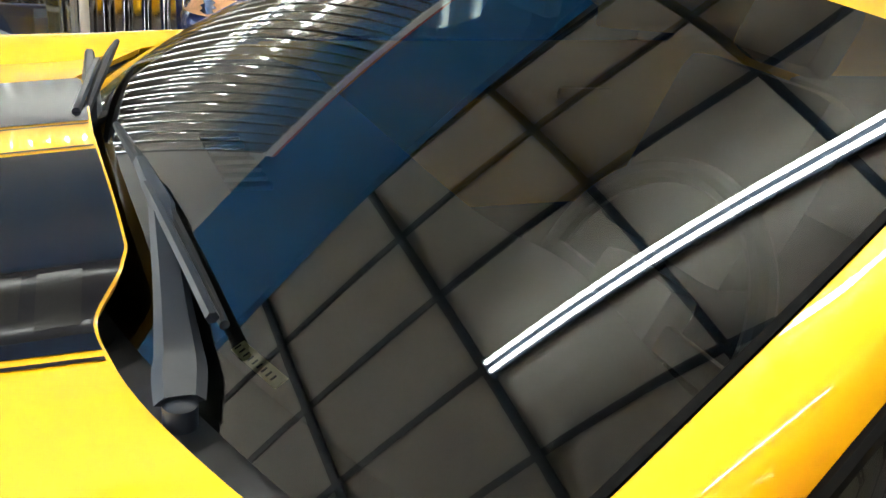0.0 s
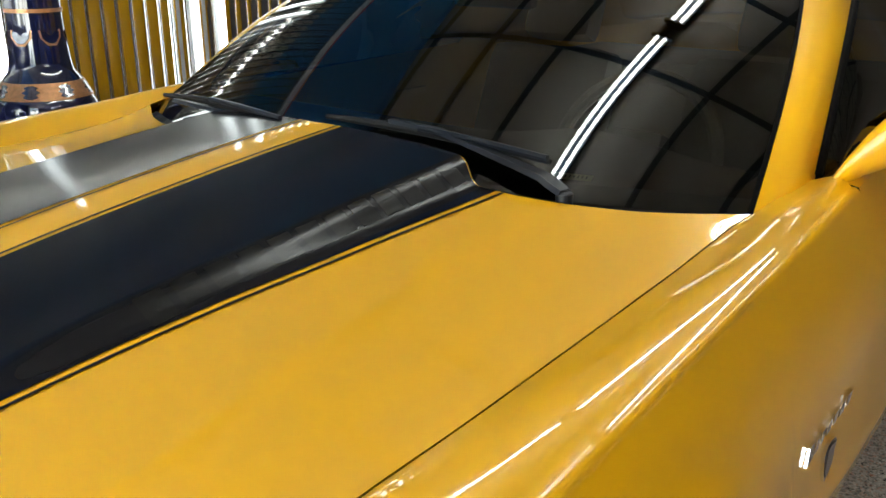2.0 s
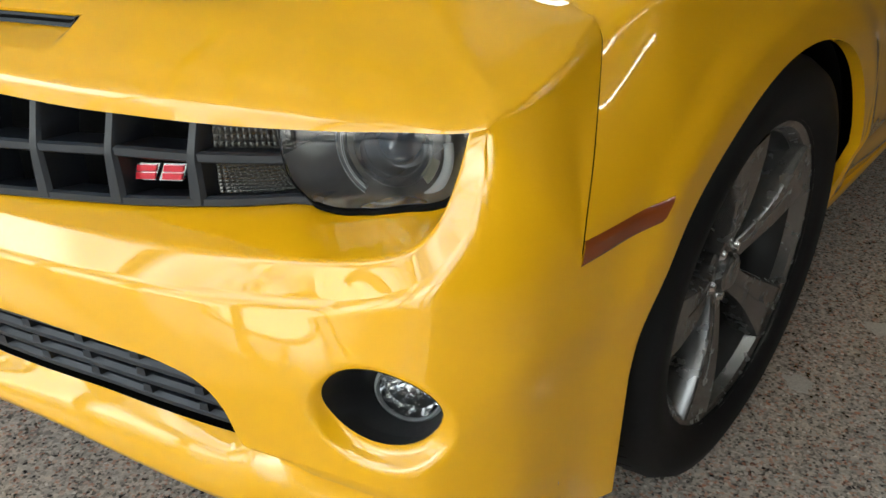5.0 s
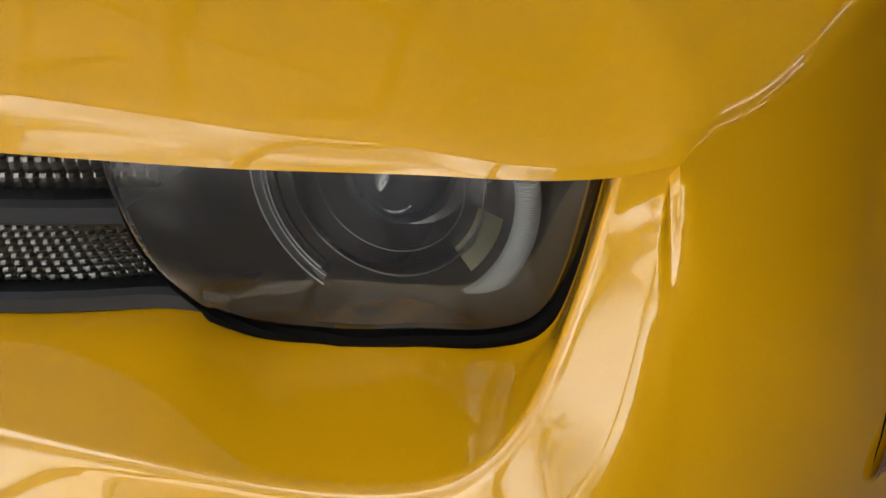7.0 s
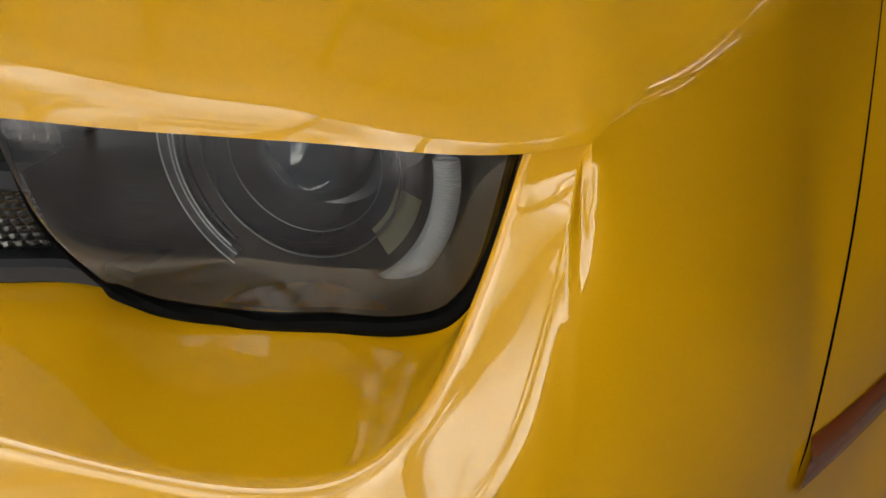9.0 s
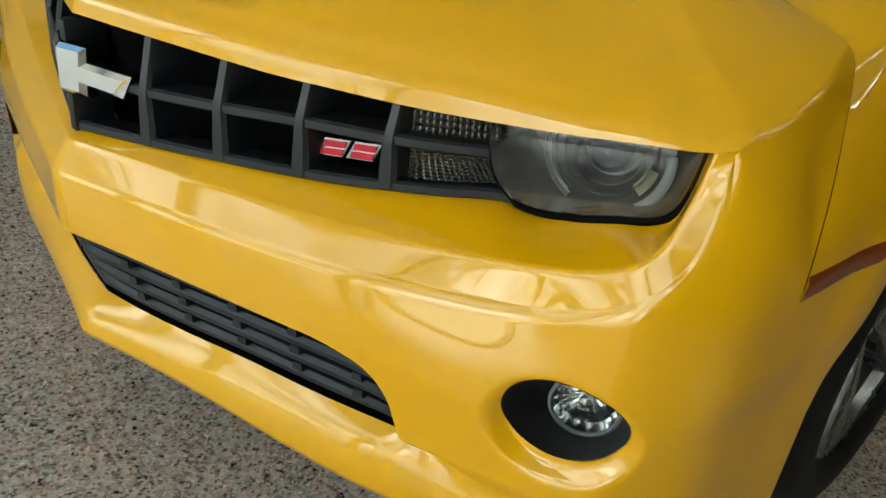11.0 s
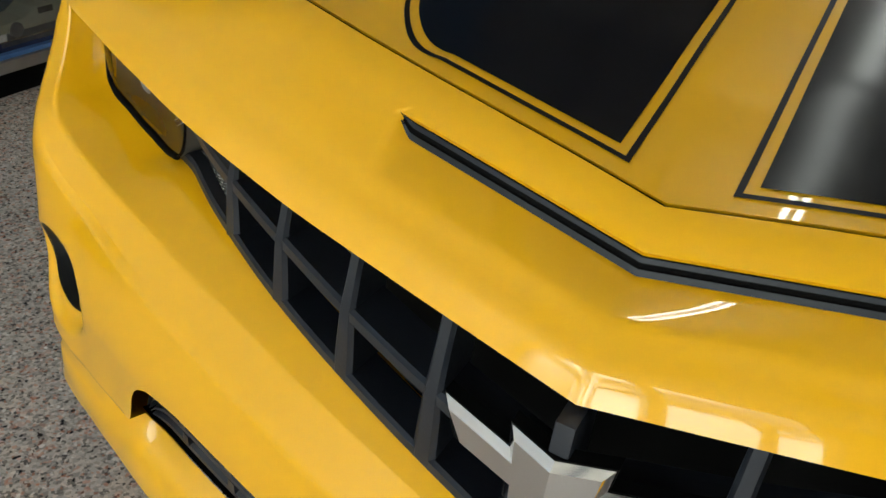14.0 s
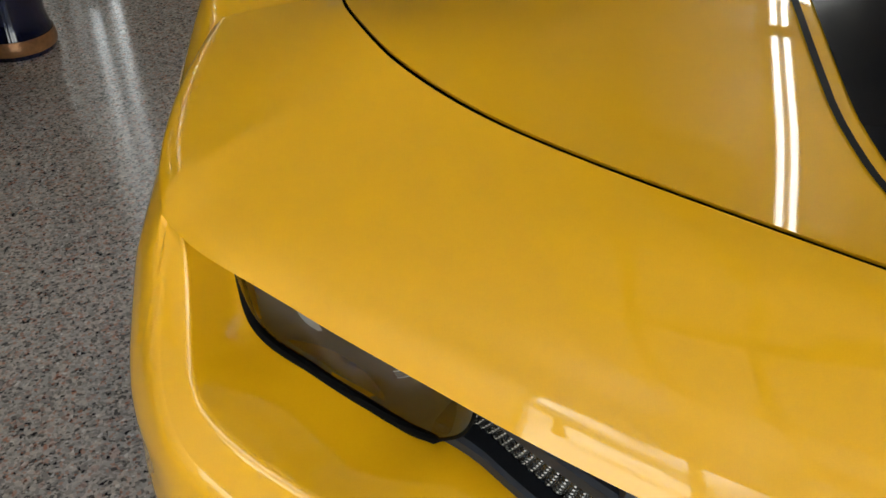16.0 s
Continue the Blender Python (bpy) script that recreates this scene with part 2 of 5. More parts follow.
SEAM = [(0, 0.213), (0.09, 0.240), (0.156, 0.259), (0.296, 0.302), (0.42, 0.347), (0.53, 0.392), (0.587, 0.420), (0.63, 0.445), (0.66, 0.467), (0.689, 0.498), (0.708, 0.525), (0.722, 0.556)]
_run = [0.0]
for _a, _b in zip(SEAM, SEAM[1:]):
    _run.append(_run[-1] + math.dist(_a, _b))
BONNET_SIDE_X = [(0.556, 0.722), (0.621, 0.731), (0.689, 0.738), (0.8, 0.743), (0.9, 0.747), (1.1, 0.750), (1.37, 0.752), (1.52, 0.758), (1.585, 0.774), (1.78, 0.795)]


BONNET_SIDE_X = faired(BONNET_SIDE_X, 0.03)
SIDE_Z = faired([(0.556, 0.872), (0.7, 0.893), (0.9, 0.903), (1.1, 0.912), (1.37, 0.923), (1.52, 0.937), (1.585, 0.958), (1.78, 0.972)], 0.06)


def side_z(y):
    return SIDE_Z(y)


def hood_z(x, y):
    """Height of the bonnet, drawn to the wing's edge at its sides."""
    xs = BONNET_SIDE_X(y)
    return on_hood(x, y) + (side_z(y) - on_hood(xs, y)) * ease(0.6, 1.0, abs(x) / xs) * ease(0.40, 0.556, y)


GAP_TOP = [(0, 0.502), (0.3, 0.511), (0.47, 0.519), (0.62, 0.531), (0.724, 0.546), (0.76, 0.560), (0.79, 0.575), (0.815, 0.592), (0.835, 0.609), (0.848, 0.623), (0.858, 0.634), (0.867, 0.649), (0.874, 0.669), (0.880, 0.690), (0.885, 0.712), (0.889, 0.736), (0.8915, 0.748), (0.8935, 0.757), (0.93, 0.772), (1.0, 0.803), (1.061, 0.835)]
S_TRI = 1.061


def gap_curve():
    """The ridge as one even curve along its own length."""
    ss = np.concatenate([np.linspace(0, 0.80, 400), np.linspace(0.80, 0.8935, 700)[1:]])
    zs = np.array([spl(v, GAP_TOP) for v in ss])
    run = np.concatenate([[0], np.cumsum(np.hypot(np.diff(ss), np.diff(zs)))])
    even_run = np.linspace(0, run[-1], 1400)
    out = []
    for vals in (np.interp(even_run, run, ss), np.interp(even_run, run, zs)):
        k = int(0.030 / run[-1] * 1400)
        w = np.exp(-0.5 * (np.arange(-k, k + 1) / (k / 2.5)) ** 2)
        pad = np.concatenate([2 * vals[0] - vals[1:k + 1][::-1], vals, 2 * vals[-1] - vals[-k - 1:-1][::-1]])
        out.append(np.convolve(pad, w / w.sum(), "valid"))
    return np.maximum.accumulate(out[0]), out[1]


_gs, _gz = gap_curve()


def gap_top(s):
    return float(np.interp(s, _gs, _gz)) if s < 0.8935 else spl(s, GAP_TOP)


K_Z = [(0.45, 0.776), (0.50, 0.808), (0.547, 0.835), (0.59, 0.859), (0.702, 0.890), (0.846, 0.912), (1.036, 0.932), (1.295, 0.951), (1.77, 0.973), (2.6, 0.985), (3.3, 1.0), (4.0, 1.0), (4.6, 0.98)]
K_D = [(0.45, 0.077), (0.547, 0.072), (0.702, 0.062), (0.846, 0.058), (1.3, 0.060), (1.77, 0.070), (2.6, 0.075), (4.6, 0.06)]


K_Z, K_D = faired(K_Z, 0.030), faired(K_D, 0.05)


def brow(s):
    """Upper edge of the flank: the bumper's ridge, the lamp pocket's edge, then the shoulder crease."""
    if s <= S_TRI:
        d = spl(s, [(0, 0), (0.888, 0), (0.8935, 0.008), (0.93, 0.017), (1.0, 0.040), (S_TRI, 0.072)])
        return d, gap_top(s)  # the bulge is added where the flank is drawn
    d = K_D(at_plan(s)[1])
    return d, K_Z(hull(s, d, 0)[1])


HUB = Vector((0.83, 0.947, 0.366))
ARCH = 0.392


def bulge(s, z):
    """The corner stands prouder below the lamp pocket's top."""
    top = max(0.757, gap_top(s))
    return BULGE(s) * ease(top, 0.55, z)


BULGE = faired([(0.55, 0), (0.62, 0), (0.70, 0.006), (0.724, 0.011), (0.76, 0.025), (0.79, 0.036), (0.815, 0.046), (0.835, 0.050), (0.888, 0.050), (0.93, 0.045), (0.97, 0.033), (1.0, 0.025), (1.06, 0.014), (1.13, 0.006), (1.2, 0.001), (1.26, 0), (1.32, 0)], 0.014)


FOG_S, FOG_Z, FOG_A, FOG_B = 0.775, 0.418, 0.069, 0.057


def fog_round(s, z):
    """How far out from the fog lamp's middle, 1 at its funnel's edge."""
    return math.hypot((s - FOG_S) / FOG_A, (z - FOG_Z) / FOG_B)


def ridge_slope(s):
    s = min(s, 0.892)
    return (gap_top(s + 0.001) - gap_top(s - 0.001)) / 0.002


def ridge_far(s, z, t):
    """Distance of a flank point from the ridge over it or beside it."""
    below = t / math.hypot(1, ridge_slope(s)) if s < 0.8935 else 1.0
    if z < 0.56:
        return below
    se = float(np.interp(z, _gz, _gs))
    m = ridge_slope(se)
    beside = (s - se) * m / math.hypot(1, m) + 0.03 * ease(0.730, 0.757, z)
    return min(below, beside)


# how far the bumper's face stands out towards its lower edge
PROUD = faired([(0, 0), (0.1, 0.005), (0.2, 0.012), (0.3, 0.018), (0.45, 0.026), (0.58, 0.034), (0.66, 0.037), (0.72, 0.030), (0.78, 0.016), (0.84, 0.005), (0.90, 0), (1.2, 0)], 0.025)


def flank_d(s, z, d0, z0):
    """How far the flank lies inside the plan."""
    t = z0 - z
    y = at_plan(s)[1]
    reach = spl(s, [(0.8935, 0.05), (0.93, 0.08), (0.97, 0.15), (1.0, 0.22)])
    d = d0 * (max(0.0, 1 - t / reach) ** 1.7) - bulge(s, z)
    d -= PROUD(s) * ease(0.585, 0.40, z)
    if s < 0.95:
        d += 0.005 * max(0.0, 1 - ridge_far(s, z, t) / 0.016) ** 2
        d += 0.012 * ease(0.03, 0.25, t) * (1 - ease(0.6, 0.8, s))
    w = ease(0.80, 0.92, s) * (1 - ease(1.1, 1.25, s))
    zc = spl(s, [(0.78, 0.43), (0.87, 0.452), (0.967, 0.49), (1.052, 0.518), (1.2, 0.55)])
    d += 0.007 * w * ease(zc + 0.010, zc - 0.09, z) - 0.003 * w * ease(zc + 0.07, zc, z)
    r = math.hypot(y - HUB.y, z - HUB.z)
    d -= 0.013 * (1 - ease(0.43, 0.50, r)) * ease(1.02, 1.15, s)
    d += 0.005 * ease(0.49, 0.58, r) * (1 - ease(0.62, 0.85, r)) * ease(1.15, 1.3, s)
    d += (0.030 * ease(0.52, 0.40, z) + 0.042 * ease(0.40, 0.285, z)) * ease(1.5, 1.8, s) * (1 - ease(3.85, 4.1, s))
    scoop = math.hypot((s - 0.775) / 0.085, (z - 0.404) / 0.074)
    d += 0.017 * (1 - ease(0.70, 1.03, scoop))
    return d


LG_TOP = [(0, 0.40), (0.3, 0.411), (0.45, 0.411), (0.52, 0.402), (0.548, 0.388), (0.57, 0.360), (0.592, 0.302), (0.6, 0.30), (1.3, 0.30)]
LG_BOT = [(0, 0.270), (0.3, 0.283), (0.55, 0.287), (0.592, 0.296), (0.65, 0.284), (1.3, 0.272)]
LG_END = 0.590
SHELF_D = [(0, 0.058), (0.1, 0.043), (0.2, 0.034), (0.3, 0.029), (0.4, 0.021), (0.5, 0.015), (0.55, 0.012), (0.592, 0.002), (0.65, 0.004)]


def span(*pieces):
    """Steps that grow finer where asked: (from, to, count) runs in order."""
    out = []
    for a, b, n in pieces:
        out += list(np.linspace(a, b, n, endpoint=False))
    return [float(v) for v in out] + [pieces[-1][1]]


def near_seam(s):
    return max(0, 1 - (1.0 - s) / 0.10) ** 1.4 if s < 1.0 else max(0, 1 - (s - 1.0) / 0.13) ** 1.7


def tilt(s, z):
    """Lean of the seam between bumper and wing, and of what lies near it; below the marker the seam is shut."""
    if z < 0.61 and 0.995 < s < 1.005:
        s = 1.0
    gap = spl(z, [(0.25, 1.0), (0.60, 1.0), (0.623, 1.002), (0.72, 1.026), (0.835, S_TRI)]) - 1.0
    return s + gap * near_seam(s)


def flank_column(s, floor_z=None):
    """A column of flank points from the brow to the underside."""
    d0, z0 = brow(s)
    low = spl(s, LG_BOT)
    mid = spl(s, LG_TOP)
    col = []
    for k in range(61):
        t = k / 60
        z = z0 + (mid - z0) * t
        col.append((flank_d(s, z, d0, z0), z))
    dl = spl(s, SHELF_D)
    fat = bulge(s, 0.3) + 0.023 * ease(0.05, 0.65, s) * (1 - ease(0.68, 0.86, s))
    col.append((dl * (1 - ease(0.62, 0.82, s)) - fat * ease(0.58, 0.70, s), low))
    col.append((spl(s, [(0, 0.035), (0.3, 0.03), (0.6, 0.014), (0.85, 0.004)]) - fat, low - 0.012))
    col.append((spl(s, [(0, 0.022), (0.3, 0.018), (0.6, 0.002), (0.85, 0.0)]) - fat, low - 0.03))
    zc = spl(s, [(0, 0.217), (0.2, 0.215), (0.4, 0.205), (0.56, 0.20), (1.2, 0.205)])
    col.append((spl(s, [(0, 0.011), (0.3, 0.004), (0.6, -0.004), (0.8, -0.004), (1.1, 0.01)]) - fat, zc))
    col.append((spl(s, [(0, 0.014), (0.3, 0.008), (0.6, 0.0), (1.1, 0.015)]) - fat, zc - 0.012))
    col.append((0.06, zc - 0.022))
    return col


car = thing("car", "glossy yellow two-door muscle car with black bonnet stripes", "car")


# ---- bumper and wings ----
def lean(s):
    return 0.061 * near_seam(s)


BUMPER_COLS = span((0, 0.5, 26), (0.5, 0.60, 24), (0.60, 0.70, 12), (0.70, 0.86, 50), (0.86, 0.8935, 24), (0.8935, 0.9991, 16))


def soften(p0, k, p2, t):
    return p0 * (1 - t) ** 2 + k * 2 * t * (1 - t) + p2 * t * t


def round_of(s):
    """How wide the soft corner is where nose and wing top roll into the flank."""
    return 0.0005 + 0.0165 * ease(0.8935, 1.0, s) - 0.006 * ease(1.0, 1.35, s)


def edge_of(s):
    """The corner over the flank, and where its softness ends on the flank."""
    d0, z0 = brow(s + lean(s))
    z2 = z0 - round_of(s)
    sz = tilt(s, z2)
    return Vector(hull(s + lean(s), d0, z0)), Vector(hull(sz, flank_d(sz, z2, d0, z0), z2)), z2


def nose_roll(w):
    """From the lip or the corner up to the bonnet's seam."""
    b, c, m, a, dep = nose_curve(w)
    sb = w * S_TRI
    slope = spl(sb, [(0.80, 0.3), (0.8935, 0.42), (S_TRI, 0.52)])
    up = (Vector(hull(sb, lip(sb)[0] + slope, 1.0)) - Vector(hull(sb, lip(sb)[0], 0.0))).normalized()
    ln = (a - b).length
    q1 = b + up * ln * spl(sb, [(0.80, 0.12), (0.8935, 0.15), (0.96, 0.14), (1.03, 0.13), (S_TRI, 0.12)])
    q2 = a.lerp(b, 0.45) + Vector((0, 0, spl(sb, [(0.6, 0.008), (0.8, 0.005), (0.95, 0.001), (1.06, 0.001)])))
    return lambda t: b * (1 - t) ** 3 + q1 * 3 * t * (1 - t) ** 2 + q2 * 3 * t * t * (1 - t) + a * t**3


def edge_start(s):
    """How far up the roll the soft corner reaches."""
    roll = nose_roll((s + lean(s)) / S_TRI)
    t = 0.0
    while t < 0.5 and (roll(t) - roll(0)).length < round_of(s):
        t += 0.01
    return t, roll


def edge_top(s):
    t, roll = edge_start(s)
    return roll(t)


def bumper_geo():
    cols = BUMPER_COLS
    rows = []
    inside = []
    for s in cols:
        st = s + lean(s)
        d0, z0 = brow(st)
        col = flank_column(s)
        inside.append([k > 5 and fog_round(s, z0 - 0.0005 + (spl(s, LG_TOP) - z0 + 0.0005) * (k - 5) / 55) < 1.0 for k in range(61)])
        zm = spl(s, LG_TOP)
        pts = []
        k, p2, z2 = edge_of(s)
        for j in range(61):
            if s > 0.8936:
                if j < 6:
                    pts.append(soften(edge_top(s), k, p2, 0.5 + 0.1 * j))
                    continue
                z = z2 + (zm - z2) * (j - 5) / 55
            else:
                z = z0 - 0.0001 * j if j < 6 else z0 - 0.0005 + (zm - z0 + 0.0005) * (j - 5) / 55
            sz = tilt(s, z)
            fr = fog_round(s, z)
            if 0.75 < fr < 1.0:  # the hole's edge
                sz, z = FOG_S + (s - FOG_S) / fr, FOG_Z + (z - FOG_Z) / fr
            pts.append(hull(sz, flank_d(sz, z, d0, z0), z))
        pts += [hull(s, d, z) for d, z in col[61:]]
        rows.append(pts)
    return grid(rows, skip=lambda i, j: (j == 60 and cols[i + 1] <= LG_END + 0.003) or (j < 60 and inside[i][j] and inside[i + 1][j + 1] and inside[i + 1][j] and inside[i][j + 1]))


LIP_Z = [(0, 0.714), (0.13, 0.713), (0.3, 0.7125), (0.42, 0.717), (0.57, 0.724), (0.71, 0.7345), (0.764, 0.740), (0.81, 0.7455), (0.85, 0.7485), (0.871, 0.751), (0.8935, 0.757)]
LIP_D = [(0, 0.054), (0.25, 0.050), (0.45, 0.046), (0.6, 0.045), (0.75, 0.036), (0.85, 0.016), (0.8935, 0.008)]


def lip(s):
    return (spl(s, LIP_D), spl(s, LIP_Z)) if s < 0.8935 else brow(s)


def slot(s):
    return spl(s, [(0, 0.147), (0.265, 0.137), (0.5, 0.13), (0.8, 0.115), (1.03, 0.125)]), spl(s, [(0, 0.792), (0.265, 0.806), (0.5, 0.812), (0.8, 0.824), (1.03, 0.853)])


def slot_depth(s):
    return 0.018 * (1 - ease(0.238, 0.260, s))


def bonnet_front(w):
    """A point on the seam between nose and bonnet; w runs from the middle to the wing."""
    r = w * _run[-1]
    x = spl(r, [(k, p[0]) for k, p in zip(_run, SEAM)])
    y = spl(r, [(k, p[1]) for k, p in zip(_run, SEAM)])
    return x, y, hood_z(x, y)


def nose_columns():
    inner = span((0, 0.20, 22), (0.20, 0.27, 14), (0.27, 0.74, 30), (0.74, 0.8935 / S_TRI, 26))[:-1]
    return [(w, None) for w in inner] + [((s + lean(s)) / S_TRI, s if s > 0.8936 else None) for s in BUMPER_COLS if s > 0.8934]


def nose_curve(w):
    sb = w * S_TRI
    db, zb = lip(sb)
    rise = 0.026 * (1 - 0.55 * ease(0.80, 0.95, sb))
    b = Vector(hull(sb, db, zb))
    c = Vector(hull(w * 1.058, db + 0.011, zb + rise))
    ss = w * 1.037
    ds, zs = slot(ss)
    m = Vector(hull(ss, ds, zs))
    a = Vector(bonnet_front(w))
    return b, c, m, a, slot_depth(ss)


def nose_geo():
    front, back = [], []
    for w, s0 in nose_columns():
        b, c, m, a, dep = nose_curve(w)
        pts = [Vector(hull(w * S_TRI, lip(w * S_TRI)[0] + 0.035, lip(w * S_TRI)[1] + 0.006))] if w * S_TRI < 0.8935 else [b.copy()]
        soft = [b.lerp(c, 0.55) * (1 - u) ** 2 + c * 2 * u * (1 - u) + c.lerp(m, 0.14) * u * u for u in (0.25, 0.5, 0.75)]
        pts += [b, b.lerp(c, 0.15), b.lerp(c, 0.35), b.lerp(c, 0.55)] + soft
        d1 = (c - b).normalized()
        chord = m - c
        for k in range(1, 17):
            t = 0.14 + 0.86 * (k - 1) / 15
            bow = math.sin(math.pi * t) * 0.004 * (1 - t * 0.3) * ease(0.14, 0.4, t)
            p = c + chord * t + Vector((0, 0, bow * (1 - 0.5 * ease(0.85, 1.0, w))))
            p.z -= dep * max(0, (t - 0.36) / 0.64)
            pts.append(p)
        top = [m + (a - m) * (k / 5) + Vector((0, 0, 0.003 * math.sin(math.pi * k / 5))) for k in range(6)]
        top = [m + Vector((0, 0.004, -0.006)) * min(1, dep / 0.006)] + top
        top.append(top[-1] + Vector((0.001, 0.0012, -0.004)))
        # towards the wing the lip fades and the nose rolls into the flank
        sb = w * S_TRI
        f = ease(0.50, 0.88, sb)
        if f > 0:
            roll = nose_roll(w)
            for k in range(1, len(pts)):
                pts[k] = pts[k].lerp(roll(0.7 * (k - 1) / (len(pts) - 2)), f)
            for k in range(1, 7):
                top[k] = top[k].lerp(roll(0.7 + 0.3 * (k - 1) / 5), f)
            if s0 is not None:
                t0, roll = edge_start(s0)
                kk, p2, _ = edge_of(s0)
                n = len(pts) - 1
                for k in range(1, n + 1):
                    pts[k] = soften(roll(t0), kk, p2, 0.5 - 0.1 * (k - 1)) if k < 6 else roll(t0 + (0.7 - t0) * (k - 6) / (n - 6))
                pts[0] = pts[1].copy()
        if dep < 1e-5:
            top[0] = top[1].copy()
        front.append(pts)
        back.append(top)
    return joined(grid(front), grid(back))


def faired_path(pts, k):
    """A run of points evened out by its neighbours; the ends stay."""
    n = len(pts)
    out = []
    for i in range(n):
        m = min(2 * k, i, n - 1 - i)
        ws = [math.exp(-0.5 * (j / k) ** 2) for j in range(-m, m + 1)]
        out.append(sum((pts[i + j] * ws[j + m] for j in range(-m, m + 1)), Vector()) / sum(ws))
    return out


def pocket_geo():
    """The slope below grille and lamp, out to the bumper's ridge and the pocket's outer edge."""
    rows = []
    ws = list(np.linspace(0, 1, 2001))
    run = [spl(w, POCKET_ST) for w in ws]
    mids = faired_path([Vector(hull(*[spl(spl(w, POCKET_ST), [(q[0], q[n]) for q in POCKET_V]) for n in (1, 2, 3)])) for w in np.linspace(0, 1, 401)], 24)
    for w in [float(np.interp(s, run, ws)) for s in BUMPER_COLS if s < 0.8936]:
        t, o = pocket_edge(w)
        k = min(399, int(w * 400))
        v = mids[k].lerp(mids[k + 1], w * 400 - k)
        t, o = Vector(t), Vector(o)
        si, di, zi = opening(w)
        inner = Vector(hull(si, di + 0.05 - 0.038 * ease(0.56, 0.62, w), zi + 0.002))
        # a soft hollow at v between the bevel and the slope
        p0, p2 = t.lerp(v, 0.82), v.lerp(o, 0.08)
        rows.append([t, t.lerp(v, 0.06), t.lerp(v, 0.14), t.lerp(v, 0.4), t.lerp(v, 0.7)] + [p0 * (1 - u) ** 2 + v * 2 * u * (1 - u) + p2 * u * u for u in np.linspace(0, 1, 9)] + [v.lerp(o, 0.5), v.lerp(o, 0.75), o, inner])
    return grid(rows)


# inner edge of the bevel above the ridge: place along the ridge, then arc length, depth, height
POCKET_V = [(0, 0, 0.028, 0.540), (0.3, 0.3, 0.028, 0.549), (0.47, 0.47, 0.028, 0.557), (0.62, 0.618, 0.018, 0.571), (0.724, 0.716, 0.004, 0.587), (0.76, 0.752, -0.002, 0.596), (0.79, 0.782, -0.010, 0.606), (0.815, 0.805, -0.020, 0.619), (0.835, 0.818, -0.023, 0.629), (0.848, 0.829, -0.018, 0.637), (0.858, 0.835, -0.013, 0.645), (0.867, 0.842, -0.008, 0.655), (0.874, 0.848, -0.003, 0.667), (0.880, 0.855, 0.004, 0.684), (0.885, 0.861, 0.009, 0.702), (0.889, 0.867, 0.013, 0.724), (0.8935, 0.873, 0.014, 0.752)]
POCKET_ST = [(0, 0), (0.7, 0.815), (0.8, 0.862), (0.9, 0.886), (1, 0.8935)]
OPEN_S = [(0, 0), (0.4, 0.466), (0.62, 0.722), (0.7, 0.800), (0.8, 0.858), (0.9, 0.876), (1, 0.8865)]
OPEN_Z = [(0, 0.549), (0.127, 0.560), (0.238, 0.572), (0.342, 0.582), (0.44, 0.595), (0.54, 0.607), (0.56, 0.605), (0.58, 0.605), (0.62, 0.611), (0.7, 0.629), (0.76, 0.638), (0.8, 0.647), (0.85, 0.660), (0.9, 0.680), (0.95, 0.709), (1, 0.741)]
OPEN_D = [(0, 0.055), (0.11, 0.050), (0.21, 0.060), (0.3, 0.070), (0.4, 0.082), (0.55, 0.090), (0.62, 0.086), (0.7, 0.066), (0.8, 0.050), (0.9, 0.052), (1, 0.052)]


def opening(w):
    return spl(w, OPEN_S), spl(w, OPEN_D), spl(w, OPEN_Z)


def pocket_edge(w):
    st = spl(w, POCKET_ST)
    zt = gap_top(st)
    return hull(st, flank_d(st, zt, brow(st)[0], zt), zt), hull(*opening(w))


bumper = part("front_bumper", both(joined(bumper_geo(), nose_geo(), pocket_geo())), YELLOW, car, sharp=75)


def wing_geo(s0, s1):
    front = s_of_y(HUB.y - ARCH) + 0.001
    return joined(wing_sheet(span((s0, front, 24)), False), wing_sheet(span((front, front + 0.10, 24), (front + 0.10, s1 - 0.1, 60), (s1 - 0.1, s1, 10)), True))


def shoulder(s):
    """Soft corner of the wing over the crease: its end on the top, the corner and its end on the flank."""
    k, p2, z2 = edge_of(s)
    y = k.y
    g = Vector((BONNET_SIDE_X(y) + 0.0008, y + 0.009 * (1 - ease(S_TRI, S_TRI + 0.35, s + lean(s))), side_z(y)))
    return k.lerp(g, min(0.6, round_of(s) / (g - k).length)), k, p2, z2


def wing_sheet(cols, arched):
    rows = []
    for s in cols:
        st = s + lean(s)
        d0, z0 = brow(st)
        y = at_plan(s)[1]
        u = ARCH**2 - (y - HUB.y) ** 2
        low = HUB.z + math.sqrt(max(0, u)) if arched and (u > 0 or y < HUB.y) else (0.19 if y < HUB.y else 0.288 + 0.05 * (y - 1.36))
        p0, k, p2, z2 = shoulder(s)
        pts = [soften(p0, k, p2, t) for t in (0.5, 0.6, 0.7, 0.8, 0.9)]
        for j in range(45):
            z = z2 + (low - z2) * j / 44
            sz = tilt(s, z)
            pts.append(hull(sz, flank_d(sz, z, d0, z0), z))
        x, yy, zz = pts[-1]
        pts.append((x - 0.02, yy, zz - 0.002))
        rows.append(pts)
    return grid(rows)


Y_DOOR = 1.775


